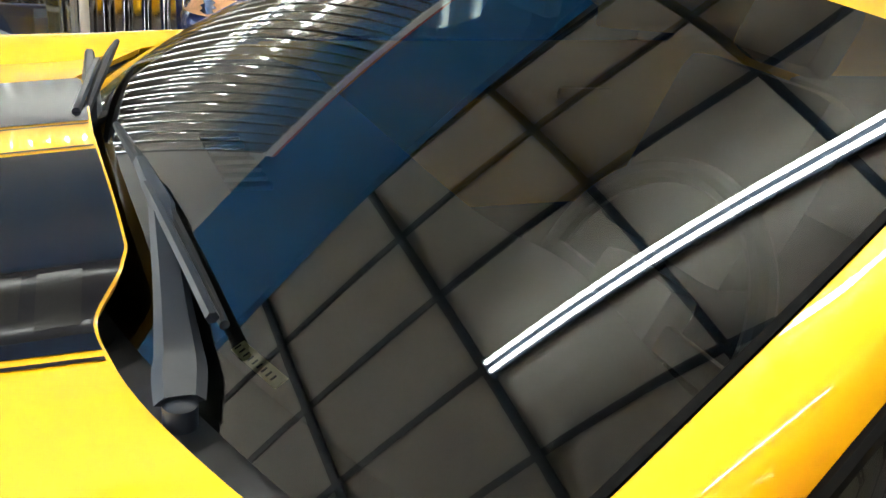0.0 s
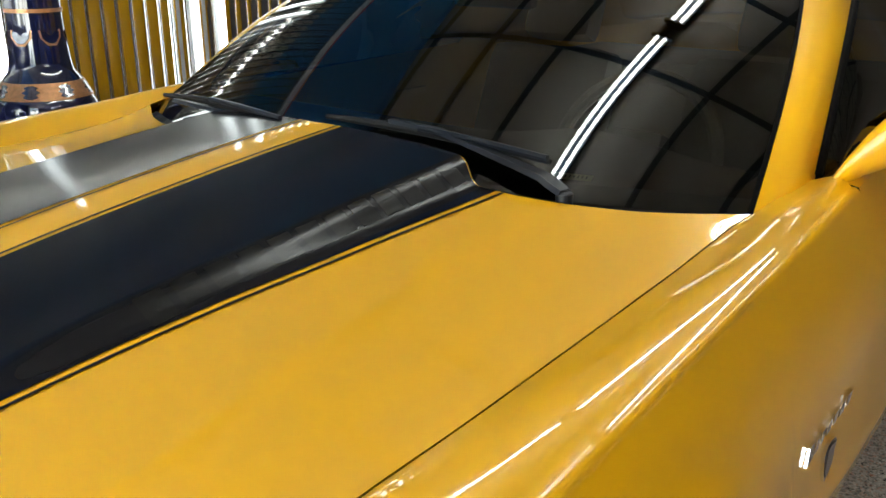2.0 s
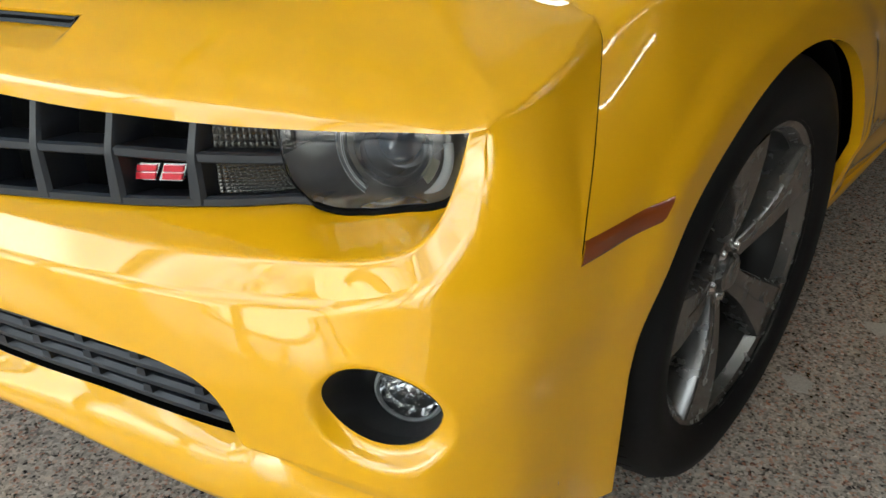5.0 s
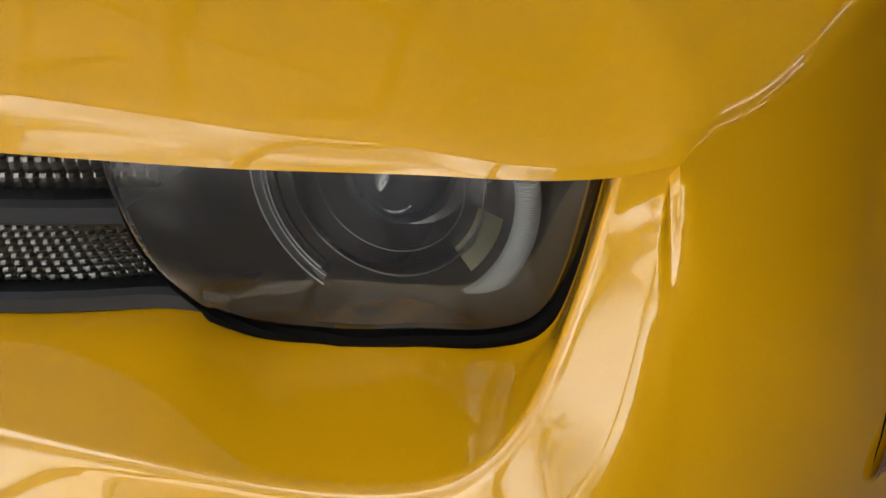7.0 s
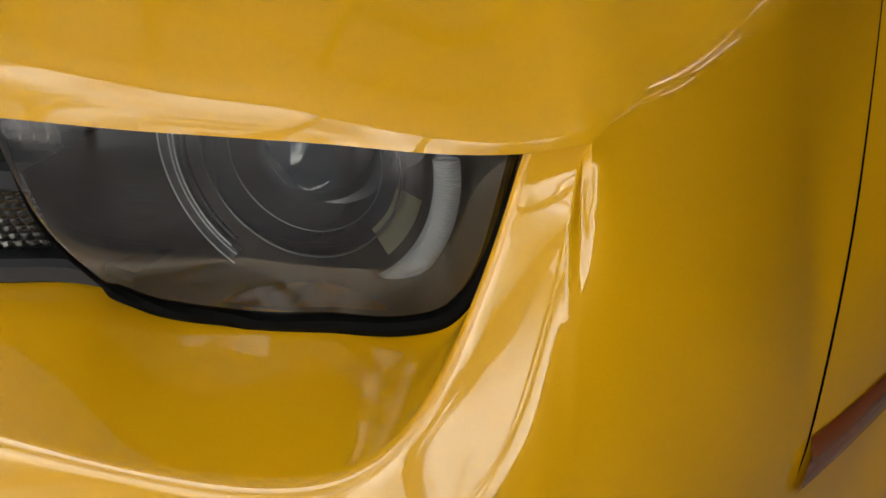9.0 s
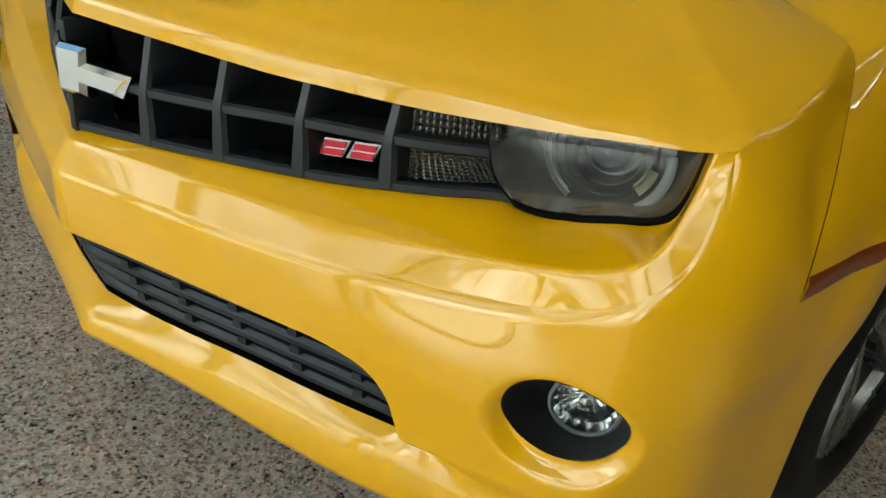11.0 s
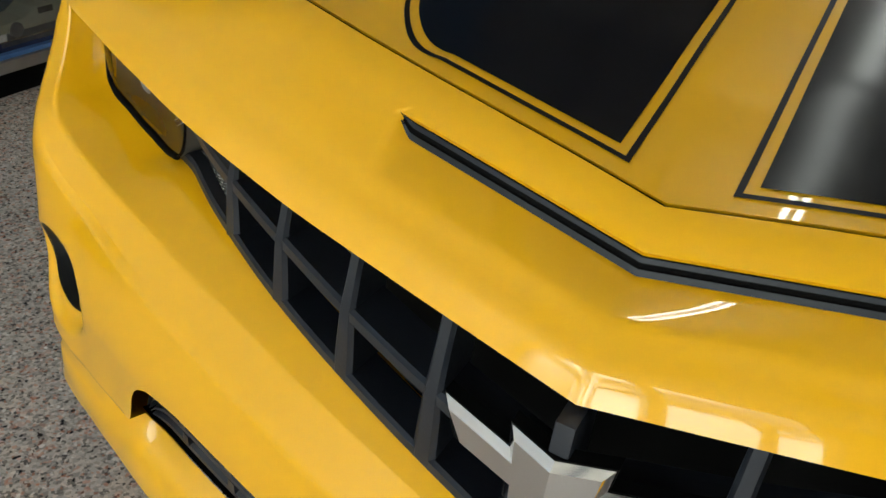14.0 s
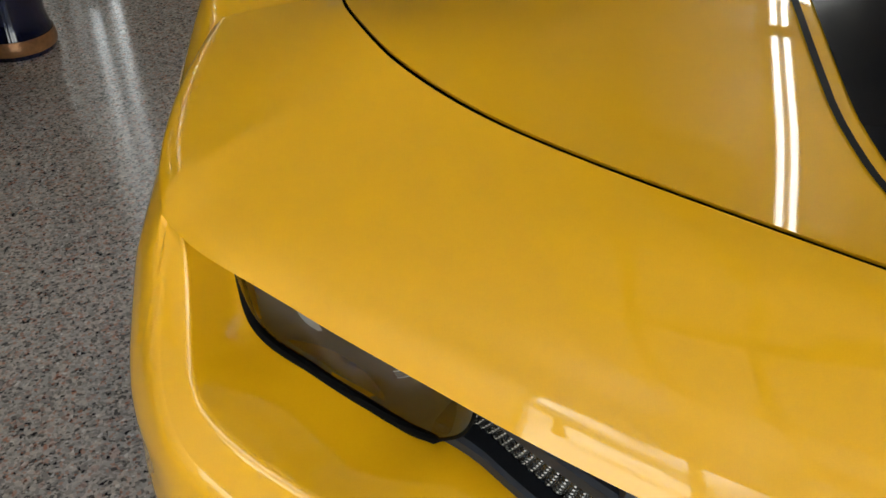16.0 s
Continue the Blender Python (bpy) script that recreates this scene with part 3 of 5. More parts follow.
def wing_top_geo():
    rows = []
    s_end = s_of_y(Y_DOOR)
    t0, roll = edge_start(0.9991)
    for k in range(121):
        t = (k / 120) ** 1.3
        s = 1.0009 + (s_end - 1.0009) * t
        p0, kp, p2, _ = shoulder(s)
        y = kp.y
        yg = max(0.556, y + 0.009 * (1 - ease(0.55, 0.9, y)))
        g = Vector((BONNET_SIDE_X(yg) + 0.0008, yg, side_z(yg)))
        row = [g + Vector((0.002, 0, -0.004))]
        crown = 0.016 - 0.003 * ease(0.4, 0.9, t)
        own = ease(0.0, 0.16, t)
        lean_in = 0.72 + 0.75 * ease(0.12, 0.75, t)
        for j in range(11):
            u = j / 10
            nose = (roll(1 - (1 - t0) * u) - roll(1).lerp(roll(t0), u)) * (1 - own)
            row.append(g.lerp(p0, u) + nose + Vector((0, 0, own * crown * math.sin(math.pi * u**lean_in))))
        row += [soften(p0, kp, p2, u) for u in (0.1, 0.2, 0.3, 0.4, 0.5)]
        rows.append(row)
    return grid(rows)


_wing = joined(wing_geo(1.0009, s_of_y(Y_DOOR)), wing_top_geo())
part("front_wing", _wing, YELLOW, car, sharp=40)
part("front_wing", mirrored(_wing), YELLOW, car, sharp=40)

# ---- bonnet and its stripes ----
COWL = [(0, 1.440), (0.3, 1.447), (0.335, 1.440), (0.385, 1.412), (0.44, 1.420), (0.6, 1.480), (0.776, 1.585)]


def bonnet_geo():
    rows = []
    n = 84
    for w in span((0, 0.3, 26), (0.3, 0.62, 44), (0.62, 1.0, 22)):
        ax, ay, _ = bonnet_front(w)
        ex = w * 0.772
        ey = spl(ex, COWL)
        row = []
        for k in range(n + 1):
            v = k / n
            y = ay + 0.0045 + (ey - ay - 0.0045) * v
            x = ax + (ex - ax) * v
            y_edge = 0.5595 + (spl(0.772, COWL) - 0.5595) * v
            x += (BONNET_SIDE_X(y_edge) - 0.0014 - (0.722 + 0.05 * v)) * w**6
            row.append((x, y, hood_z(x, y)))
        row.insert(0, (row[0][0], row[0][1] + 0.003, row[0][2] - 0.004))
        row.append((row[-1][0], row[-1][1] - 0.004, row[-1][2] - 0.012))
        rows.append(row)
    rows.append([(p[0] - 0.002, p[1], p[2] - 0.004) for p in rows[-1]])
    return grid(rows)


bonnet = part("bonnet", both(bonnet_geo()), YELLOW, car, sharp=45)


def stripe_edge(off):
    """Inner and outer run of a stripe's outline, drawn in by off."""
    x0 = 0.041 + off
    out_x = lambda y: spl(y, [(0.2, 0.305), (0.32, 0.312), (0.45, 0.352), (0.8, 0.388), (1.1, 0.410), (1.45, 0.438)]) - off

    def front_y(x):
        return spl(x, SEAM) + 0.021 + off * 1.05

    r = 0.075 - off * 0.4
    inner = [(x0, y) for y in np.linspace(front_y(x0), spl(x0, COWL) - 0.004, 80)]
    outer = []
    xr = out_x(0.36) - r
    for x in np.linspace(x0, xr, 24):
        outer.append((x, front_y(x)))
    yc = front_y(xr) + r * 1.15
    for a in np.linspace(0, math.pi / 2, 14)[1:]:
        y = yc - r * 1.15 * math.cos(a)
        outer.append((xr + (out_x(y) - xr) * math.sin(a) ** 0.9, y))
    for y in np.linspace(yc, 1.43, 60)[1:]:
        x = out_x(y)
        if y > spl(x, COWL) - 0.004:
            break
        outer.append((x, y))
    x = outer[-1][0]
    outer.append((out_x(spl(x, COWL)), spl(x, COWL) - 0.004))
    return inner, outer


def even(path, n):
    ln = [0]
    for a, b in zip(path, path[1:]):
        ln.append(ln[-1] + math.dist(a, b))
    return [(float(np.interp(t, ln, [p[0] for p in path])), float(np.interp(t, ln, [p[1] for p in path]))) for t in np.linspace(0, ln[-1], n)]


def laid(rows, lift):
    return [[(x, y, on_hood(x, y) + lift) for x, y in r] for r in rows]


def stripe_geo():
    inner, outer = stripe_edge(0.0150)
    inner = [(inner[0][0], y) for _, y in even(inner, 120)]
    outer = even(outer, 120)
    rows = []
    ia, ib = inner[-1], outer[-1]
    for i, (a, b) in enumerate(zip(inner, outer)):
        row = []
        for j in range(141):
            u = j / 140
            x, y = a[0] + (b[0] - a[0]) * u, a[1] + (b[1] - a[1]) * u
            u_end = min(1, max(0, (x - ia[0]) / (ib[0] - ia[0])))
            y += (spl(x, COWL) - 0.003 - (ia[1] + (ib[1] - ia[1]) * u_end)) * ease(0.6, 1.0, i / 119)
            row.append((x, min(y, spl(x, COWL) - 0.003)))
        rows.append(row)
    return grid(laid(rows, 0.0016))


def pin_geo():
    i0, o0 = stripe_edge(0.0)
    i1, o1 = stripe_edge(0.0055)
    a = grid(laid([even(o0, 260), even(o1, 260)], 0.0016))
    b = grid(laid([even(i0, 160), even(i1, 160)], 0.0016))
    return joined(a, b)


for geo in (stripe_geo(), mirrored(stripe_geo())):
    part("stripe", geo, BLACK_VINYL, bonnet, "satin black vinyl stripe", sharp=0)
for geo in (pin_geo(), mirrored(pin_geo())):
    part("pinstripe", geo, PIN_BLACK, bonnet, "thin black outline", sharp=0)

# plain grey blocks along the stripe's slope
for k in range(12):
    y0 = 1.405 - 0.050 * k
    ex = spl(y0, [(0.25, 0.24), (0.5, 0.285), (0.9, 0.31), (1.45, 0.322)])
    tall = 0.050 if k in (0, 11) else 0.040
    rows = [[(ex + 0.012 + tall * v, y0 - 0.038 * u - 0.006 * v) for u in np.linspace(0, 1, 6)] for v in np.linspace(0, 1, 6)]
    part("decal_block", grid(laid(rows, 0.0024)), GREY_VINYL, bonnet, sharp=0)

# dark rubber below the seams round the bonnet
def seam_strip():
    front = [Vector(bonnet_front(w)) for w in np.linspace(0, 1, 60)]
    rows = [[p + Vector((-0.004, -0.012, -0.010)), p + Vector((0, 0.016, -0.010))] for p in front]
    side = [Vector((BONNET_SIDE_X(y), y, side_z(y))) for y in np.linspace(0.556, 1.58, 40)]
    rows2 = [[p + Vector((-0.014, 0, -0.010)), p + Vector((0.014, 0, -0.010))] for p in side]
    return both(joined(grid(rows), grid(rows2)))


part("seam_seal", seam_strip(), DARK, car)

# ---- slot across the nose ----
def slot_strip(lo, hi, fwd):
    rows = []
    for s in span((0, 0.24, 30), (0.24, 0.2525, 8)):
        d, z = slot(s)
        dep = slot_depth(s)
        rows.append([hull(s, d - fwd + 0.006 * t, z - 0.0005 - dep * (1 - t)) for t in np.linspace(lo, hi, 4)])
    return both(grid(rows))


vent = part("air_slot", slot_strip(0.0, 1.0, 0.002), DARK, car, "black slot across the nose")
part("slot_rib", slot_strip(0.05, 0.34, 0.006), WIPER, vent)
part("slot_rib", slot_strip(0.56, 0.78, 0.004), WIPER, vent)


# ---- grille ----
def bar_d(s):
    return spl(s, [(0, 0.040), (0.127, 0.044), (0.244, 0.050), (0.358, 0.061), (0.467, 0.078), (0.6, 0.098)])


def bar_z(s):
    return spl(s, [(0, 0.633), (0.127, 0.638), (0.244, 0.647), (0.358, 0.656), (0.467, 0.660), (0.6, 0.668)])


def open_at(s):
    """Depth and height of the opening's lower edge at s."""
    w = spl(s, [(v, k) for k, v in OPEN_S])
    return spl(w, OPEN_D), spl(w, OPEN_Z)


def ribbon_bar(ss, dz0, dz1, deep, front=0.0, zf=bar_z):
    """A bar along the grille with a rounded front."""
    rows = []
    for s in ss:
        d, z = bar_d(s) + front, zf(s)
        m = (dz0 + dz1) / 2
        rows.append([hull(s, d + deep, z + dz0 * 0.6), hull(s, d + 0.004, z + dz0), hull(s, d, z + dz0 * 0.6 + m * 0.4), hull(s, d, z + dz1 * 0.6 + m * 0.4), hull(s, d + 0.004, z + dz1), hull(s, d + deep, z + dz1 * 0.6)])
    return grid(rows)


# near-black sheet behind the bars: the cavity's shade is put into its colour
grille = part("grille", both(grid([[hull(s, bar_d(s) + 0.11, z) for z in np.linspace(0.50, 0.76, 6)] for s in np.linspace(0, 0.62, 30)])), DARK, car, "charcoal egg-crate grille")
part("grille_bar", both(ribbon_bar(list(np.linspace(0, 0.60, 40)), -0.008, 0.008, 0.055)), PLASTIC, grille)
part("grille_frame", both(ribbon_bar(list(np.linspace(0, 0.655, 44)), 0.001, 0.016, 0.05, -0.001, lambda s: open_at(s)[1])), PLASTIC, grille)


def upright(s):
    z0, z1 = open_at(s)[1] + 0.006, lip(s)[1] + 0.006
    rows = []
    for z in np.linspace(z0, z1, 14):
        d = bar_d(s) - 0.0015 + 0.016 * max(0, (z - bar_z(s)) / (z1 - bar_z(s)))
        e = 0.0085 + 0.005 * ease(z1 - 0.03, z0, z)
        rows.append([hull(s - e * 0.75, d + 0.06, z), hull(s - e, d + 0.005, z), hull(s - e * 0.6, d, z), hull(s + e * 0.6, d, z), hull(s + e, d + 0.005, z), hull(s + e * 0.75, d + 0.06, z)])
    return grid(rows)


for s in (0.127, 0.243, 0.356, 0.466):
    part("grille_bar", upright(s), PLASTIC, grille)
    part("grille_bar", mirrored(upright(s)), PLASTIC, grille)
part("grille_bar", joined(moved(box((-0.008, 0.070, 0.55), (0.008, 0.13, 0.708), 0.003), Matrix())), PLASTIC, grille)


def lamp_cell(s0, s1, z0, z1, cols, rws):
    """A prismatic reflector face."""
    rows = []
    m, n = cols * 4, rws * 4
    for i in range(m + 1):
        row = []
        for j in range(n + 1):
            s = s0 + (s1 - s0) * i / m
            z = z0(s) + (z1(s) - z0(s)) * j / n
            edge = spl(z, [(0.606, 0.655), (0.611, 0.648), (0.624, 0.630), (0.653, 0.606), (0.683, 0.599), (0.722, 0.5965)]) - 0.003
            s = s0 + (edge - s0) * i / m
            bump = 0.0026 * abs(math.sin(math.pi * cols * i / m)) + 0.0011 * abs(math.sin(math.pi * rws * j / n))
            row.append(hull(s, bar_d(s) + 0.022 - bump, z))
        rows.append(row)
    return grid(rows)


PRISM = material("ribbed_lamp", (0.11, 0.106, 0.098), 0.16, 0.75)
for flip in (False, True):
    lo = lamp_cell(0.478, 0.640, lambda s: open_at(s)[1] + 0.014, lambda s: bar_z(s) - 0.007, 17, 10)
    up = lamp_cell(0.478, 0.603, lambda s: bar_z(s) + 0.007, lambda s: lip(s)[1] + 0.006, 14, 6)
    lamp = part("turn_lamp", mirrored(lo) if flip else lo, PRISM, car, "clear ribbed lamp beside the grille", smooth=False)
    part("lamp_cell", mirrored(up) if flip else up, PRISM, lamp, smooth=False)

# emblem: a plain silver shape before the grille's middle
def emblem_line(grow, lift):
    half = [(0, 0.034), (0.040, 0.034), (0.038, 0.013), (0.106, 0.010), (0.090, -0.024), (0.036, -0.020), (0.035, -0.035), (0, -0.035)]
    inset = (1 - grow) * 0.035
    out = []
    for k, (x, z) in enumerate(half):
        dx = 0 if k in (0, 7) else (-inset if k not in (3, 4) else -inset * 1.3)
        dz = -inset if k in (0, 1, 2, 3) else inset
        x, z = x + dx, z + dz
        out.append((x, 0.066 - lift + 0.40 * x, 0.644 + z))
    return out


def emblem_sheet(outer, inner=None):
    n = len(outer)
    if inner is None:
        return both((outer, [tuple(range(n))]))
    return both((outer + inner, [(i, i + 1, n + i + 1, n + i) for i in range(n - 1)]))


back_line = [(x, y + 0.014, z) for x, y, z in emblem_line(1.04, 0.0)]
badge = part("emblem", joined(emblem_sheet(back_line, emblem_line(1.04, 0.0)), emblem_sheet(emblem_line(1.04, 0.0))), GASKET, car, "plain silver emblem on the grille", smooth=False)
part("emblem_bevel", emblem_sheet(emblem_line(1.0, 0.0006), emblem_line(0.82, 0.0065)), CHROME, badge, smooth=False)
part("emblem_face", emblem_sheet(emblem_line(0.82, 0.0065)), SATIN_CHROME, badge, smooth=False)


def badge_block(s0, s1, z0, z1, slope, lift):
    rows = []
    for s, z in ((s0 - slope, z0), (s1 - slope, z0), (s1, z1), (s0, z1)):
        rows.append(hull(s, 0.083 - lift, z + 0.15 * (s - 0.40)))
    back = [hull(s, 0.087, z + 0.15 * (s - 0.40)) for s, z in ((s0 - slope, z0), (s1 - slope, z0), (s1, z1), (s0, z1))]
    return rows + back, [(0, 1, 2, 3), (0, 4, 5, 1), (1, 5, 6, 2), (2, 6, 7, 3), (3, 7, 4, 0)]


red_badge = None
for s0 in (0.374, 0.417):
    ob = part("model_badge", badge_block(s0, s0 + 0.037, 0.616, 0.640, 0.012, 0.0), CHROME, car if red_badge is None else red_badge, "small red and silver badge" if red_badge is None else "", smooth=False)
    red_badge = red_badge or ob
    for za, zb in ((0.6180, 0.6270), (0.6290, 0.6380)):
        k = (za - 0.613) / 0.029
        part("red_inlay", badge_block(s0 + 0.004 - 0.010 * (1 - k) + 0.0022, s0 + 0.037 - 0.010 * (1 - k), za, zb, 0.0025, 0.0025), RED, red_badge, smooth=False)


# ---- headlamps ----
LENS_LOW = [(0.5965, 0.722), (0.599, 0.683), (0.606, 0.653), (0.63, 0.624), (0.648, 0.613), (0.68, 0.609), (0.74, 0.615), (0.80, 0.631), (0.840, 0.641), (0.858, 0.649), (0.869, 0.661), (0.8765, 0.681), (0.8815, 0.708), (0.8865, 0.745)]


def lens_d(s):
    return spl(s, [(0.595, 0.088), (0.65, 0.092), (0.72, 0.088), (0.79, 0.074), (0.84, 0.060), (0.862, 0.056), (0.8865, 0.055)])


def lens_geo(inset):
    rows = []
    for s in span((0.598, 0.66, 20), (0.66, 0.83, 26), (0.83, 0.8862, 34)):
        z0 = spl(s, LENS_LOW)
        z1 = max(z0 + 0.001, lip(s)[1] + 0.012)
        rows.append([hull(s, lens_d(s) + inset - 0.006 * math.sin(math.pi * min(1, t + 0.05)), z0 + (z1 - z0) * t) for t in np.linspace(0, 1, 14)])
    return grid(rows)


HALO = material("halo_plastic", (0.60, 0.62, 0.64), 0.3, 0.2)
# darker copy for the ring's other half: its shade is put into the colour
HALO_DARK = material("halo_painted_shade", (0.10, 0.105, 0.11), 0.15, 0.3, coat=0.6)
AMBER_GREY = vary(material("reflector_plate_grey", (0.20, 0.19, 0.12), 0.25, 0.4), 60, 0.2)


def headlamp(flip):
    f = mirrored if flip else (lambda g: g)
    back = []
    for s in span((0.60, 0.83, 24), (0.83, 0.8855, 22)):
        z0 = spl(s, LENS_LOW)
        z1 = max(z0 + 0.001, lip(s)[1] + 0.012)
        back.append([hull(s, lens_d(s) + (0.002 if t == 0 else 0.105 * min(1, 8.0 * min(t, 1.02 - t)) ** 0.3), z0 + (z1 - z0) * t) for t in np.linspace(0, 1, 12)])
    lamp = part("headlamp", f(grid(back)), HOUSING, car, "smoked clear headlamp with a ring and a projector")
    lens = part("lens", f(lens_geo(0)), LENS, lamp, "clear cover", sharp=0)
    lens.visible_shadow = False
    edge = [hull(s, lens_d(s) - 0.001, z + 0.002) for s, z in ((p, spl(p, LENS_LOW)) for p in span((0.597, 0.66, 24), (0.66, 0.83, 24), (0.83, 0.8865, 34)))]
    thick = [spl(p, [(0.597, 0.35), (0.640, 0.4), (0.648, 1.0), (0.70, 1.15), (0.86, 1.15), (0.8865, 0.8)]) for p in span((0.597, 0.66, 24), (0.66, 0.83, 24), (0.83, 0.8865, 34))]
    part("gasket", f(tube(edge, 0.0042, 8, thick)), GASKET, lamp)
    c = Vector((0.662, 0.385, 0.6925))
    turn = Matrix.Translation(c) @ Matrix.Rotation(radians(20), 4, "Z") @ Matrix.Rotation(radians(-2.5), 4, "X")
    def arc(radius, depth, half, thick, a0, a1, count, rib=0.0):
        """A curved bar of flat oval section; rib is the depth of its fine cross grooves."""
        rows = []
        for k, a in enumerate(np.linspace(radians(a0), radians(a1), count)):
            g = rib * (k % 2)
            rows.append([((radius + (half - g) * math.cos(b)) * math.cos(a), depth + (thick - g) * math.sin(b), (radius + (half - g) * math.cos(b)) * math.sin(a)) for b in np.linspace(0, 2 * math.pi, 9)])
        return grid(rows)

    part("halo_ring", f(moved(arc(0.0724, 0.0, 0.0066, 0.004, 272, 372, 190, 0.0008), turn)), HALO, lamp, "frosted finely ribbed ring")
    part("halo_ring", f(moved(joined(arc(0.0684, 0.0, 0.0050, 0.003, 165, 240, 60), arc(0.0605, 0.0, 0.0016, 0.002, 165, 236, 120, 0.0006)), turn)), HALO_DARK, lamp, "clear half of the ring, its shade painted dark")
    for radius, depth, a0, a1 in ((0.0735, -0.001, 165, 241), (0.0660, -0.003, 165, 240), (0.0635, -0.003, 170, 236), (0.0505, 0.0, 150, 390), (0.0395, 0.006, 150, 390)):
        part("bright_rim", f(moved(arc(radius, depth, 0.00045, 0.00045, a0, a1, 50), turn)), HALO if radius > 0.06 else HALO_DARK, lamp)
    plate = grid([[((r * math.cos(a)), 0.002 + 0.006 * (0.062 - r) / 0.02, r * math.sin(a)) for r in np.linspace(0.047, 0.061, 4)] for a in np.linspace(radians(318), radians(352), 8)])
    part("reflector_plate", f(moved(plate, turn)), AMBER_GREY, lamp)
    bowl = lathe([(0.050, 0.0), (0.049, 0.012), (0.036, 0.030), (0.030, 0.032)], "y", 40)
    part("projector_bowl", f(moved(bowl, turn)), material("projector_grey", (0.10, 0.10, 0.11), 0.25, 0.7), lamp)
    eye = lathe([(0.0001, -0.006), (0.014, -0.002), (0.024, 0.006), (0.030, 0.020), (0.031, 0.03)], "y", 40)
    part("projector", f(moved(eye, turn)), material("projector_lens", (0.05, 0.06, 0.08), 0.03, 0.0, coat=1.0), lamp, "dark glass projector")
    trim = grid([[hull(s, lens_d(s) + 0.012 - 0.004 + 0.012 * t * w, spl(s, LENS_LOW) + 0.004 + 0.006 * t * w) for t in np.linspace(0, 1, 5)] for s, w in ((q, math.sin(math.pi * (q - 0.719) / 0.112) ** 0.7 + 0.02 if 0.72 <= q <= 0.83 else 0.02) for q in np.linspace(0.72, 0.83, 24))])
    part("trim", f(trim), REFLECTOR, lamp)
    return lamp


headlamp(False), headlamp(True)

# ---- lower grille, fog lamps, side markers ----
# dark sheet behind the slats, coloured as the deep shade of the opening
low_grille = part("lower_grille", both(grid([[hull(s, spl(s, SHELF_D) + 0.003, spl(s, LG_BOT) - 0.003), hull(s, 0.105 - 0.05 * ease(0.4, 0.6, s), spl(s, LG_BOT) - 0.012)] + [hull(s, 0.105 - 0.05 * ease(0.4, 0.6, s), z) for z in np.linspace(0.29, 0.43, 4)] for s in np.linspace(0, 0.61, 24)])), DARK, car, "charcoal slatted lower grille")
for k in range(4):
    t0 = 0.05 + 0.25 * k

    def slat_z(s, t):
        a, b = spl(s, LG_BOT), spl(s, LG_TOP)
        return a + (b - a) * t

    rows = []
    for s in np.linspace(0, 0.583, 60):
        dt = spl(s, [(0, 0.012), (0.3, -0.004), (0.5, -0.005), (0.592, -0.006)])
        d = spl(s, SHELF_D) + (dt - spl(s, SHELF_D)) * (t0 + 0.1) + 0.008
        rows.append([hull(s, d + 0.04, slat_z(s, t0)), hull(s, d + 0.004, slat_z(s, t0)), hull(s, d - 0.002, slat_z(s, t0 + 0.05)), hull(s, d - 0.002, slat_z(s, t0 + 0.10)), hull(s, d + 0.004, slat_z(s, t0 + 0.15)), hull(s, d + 0.045, slat_z(s, t0 + 0.19))])
    part("slat", both(grid(rows)), PLASTIC, low_grille)
    if k < 3:
        for s in (0.10, 0.20, 0.30, 0.40, 0.50):
            db = spl(s, SHELF_D) * (0.9 - t0) - 0.002
            z = slat_z(s, t0 + 0.20)
            nub = [[hull(s + e, db + dd, z + h) for e, h in ((-0.008, -0.006), (0.008, -0.006), (0.006, 0.007), (-0.006, 0.007))] for dd in (0.003, 0.04)]
            g = grid(nub, closed=True)
            g[1].append((0, 1, 2, 3))
            part("clip", g, PLASTIC, low_grille)
            part("clip", mirrored(g), PLASTIC, low_grille)


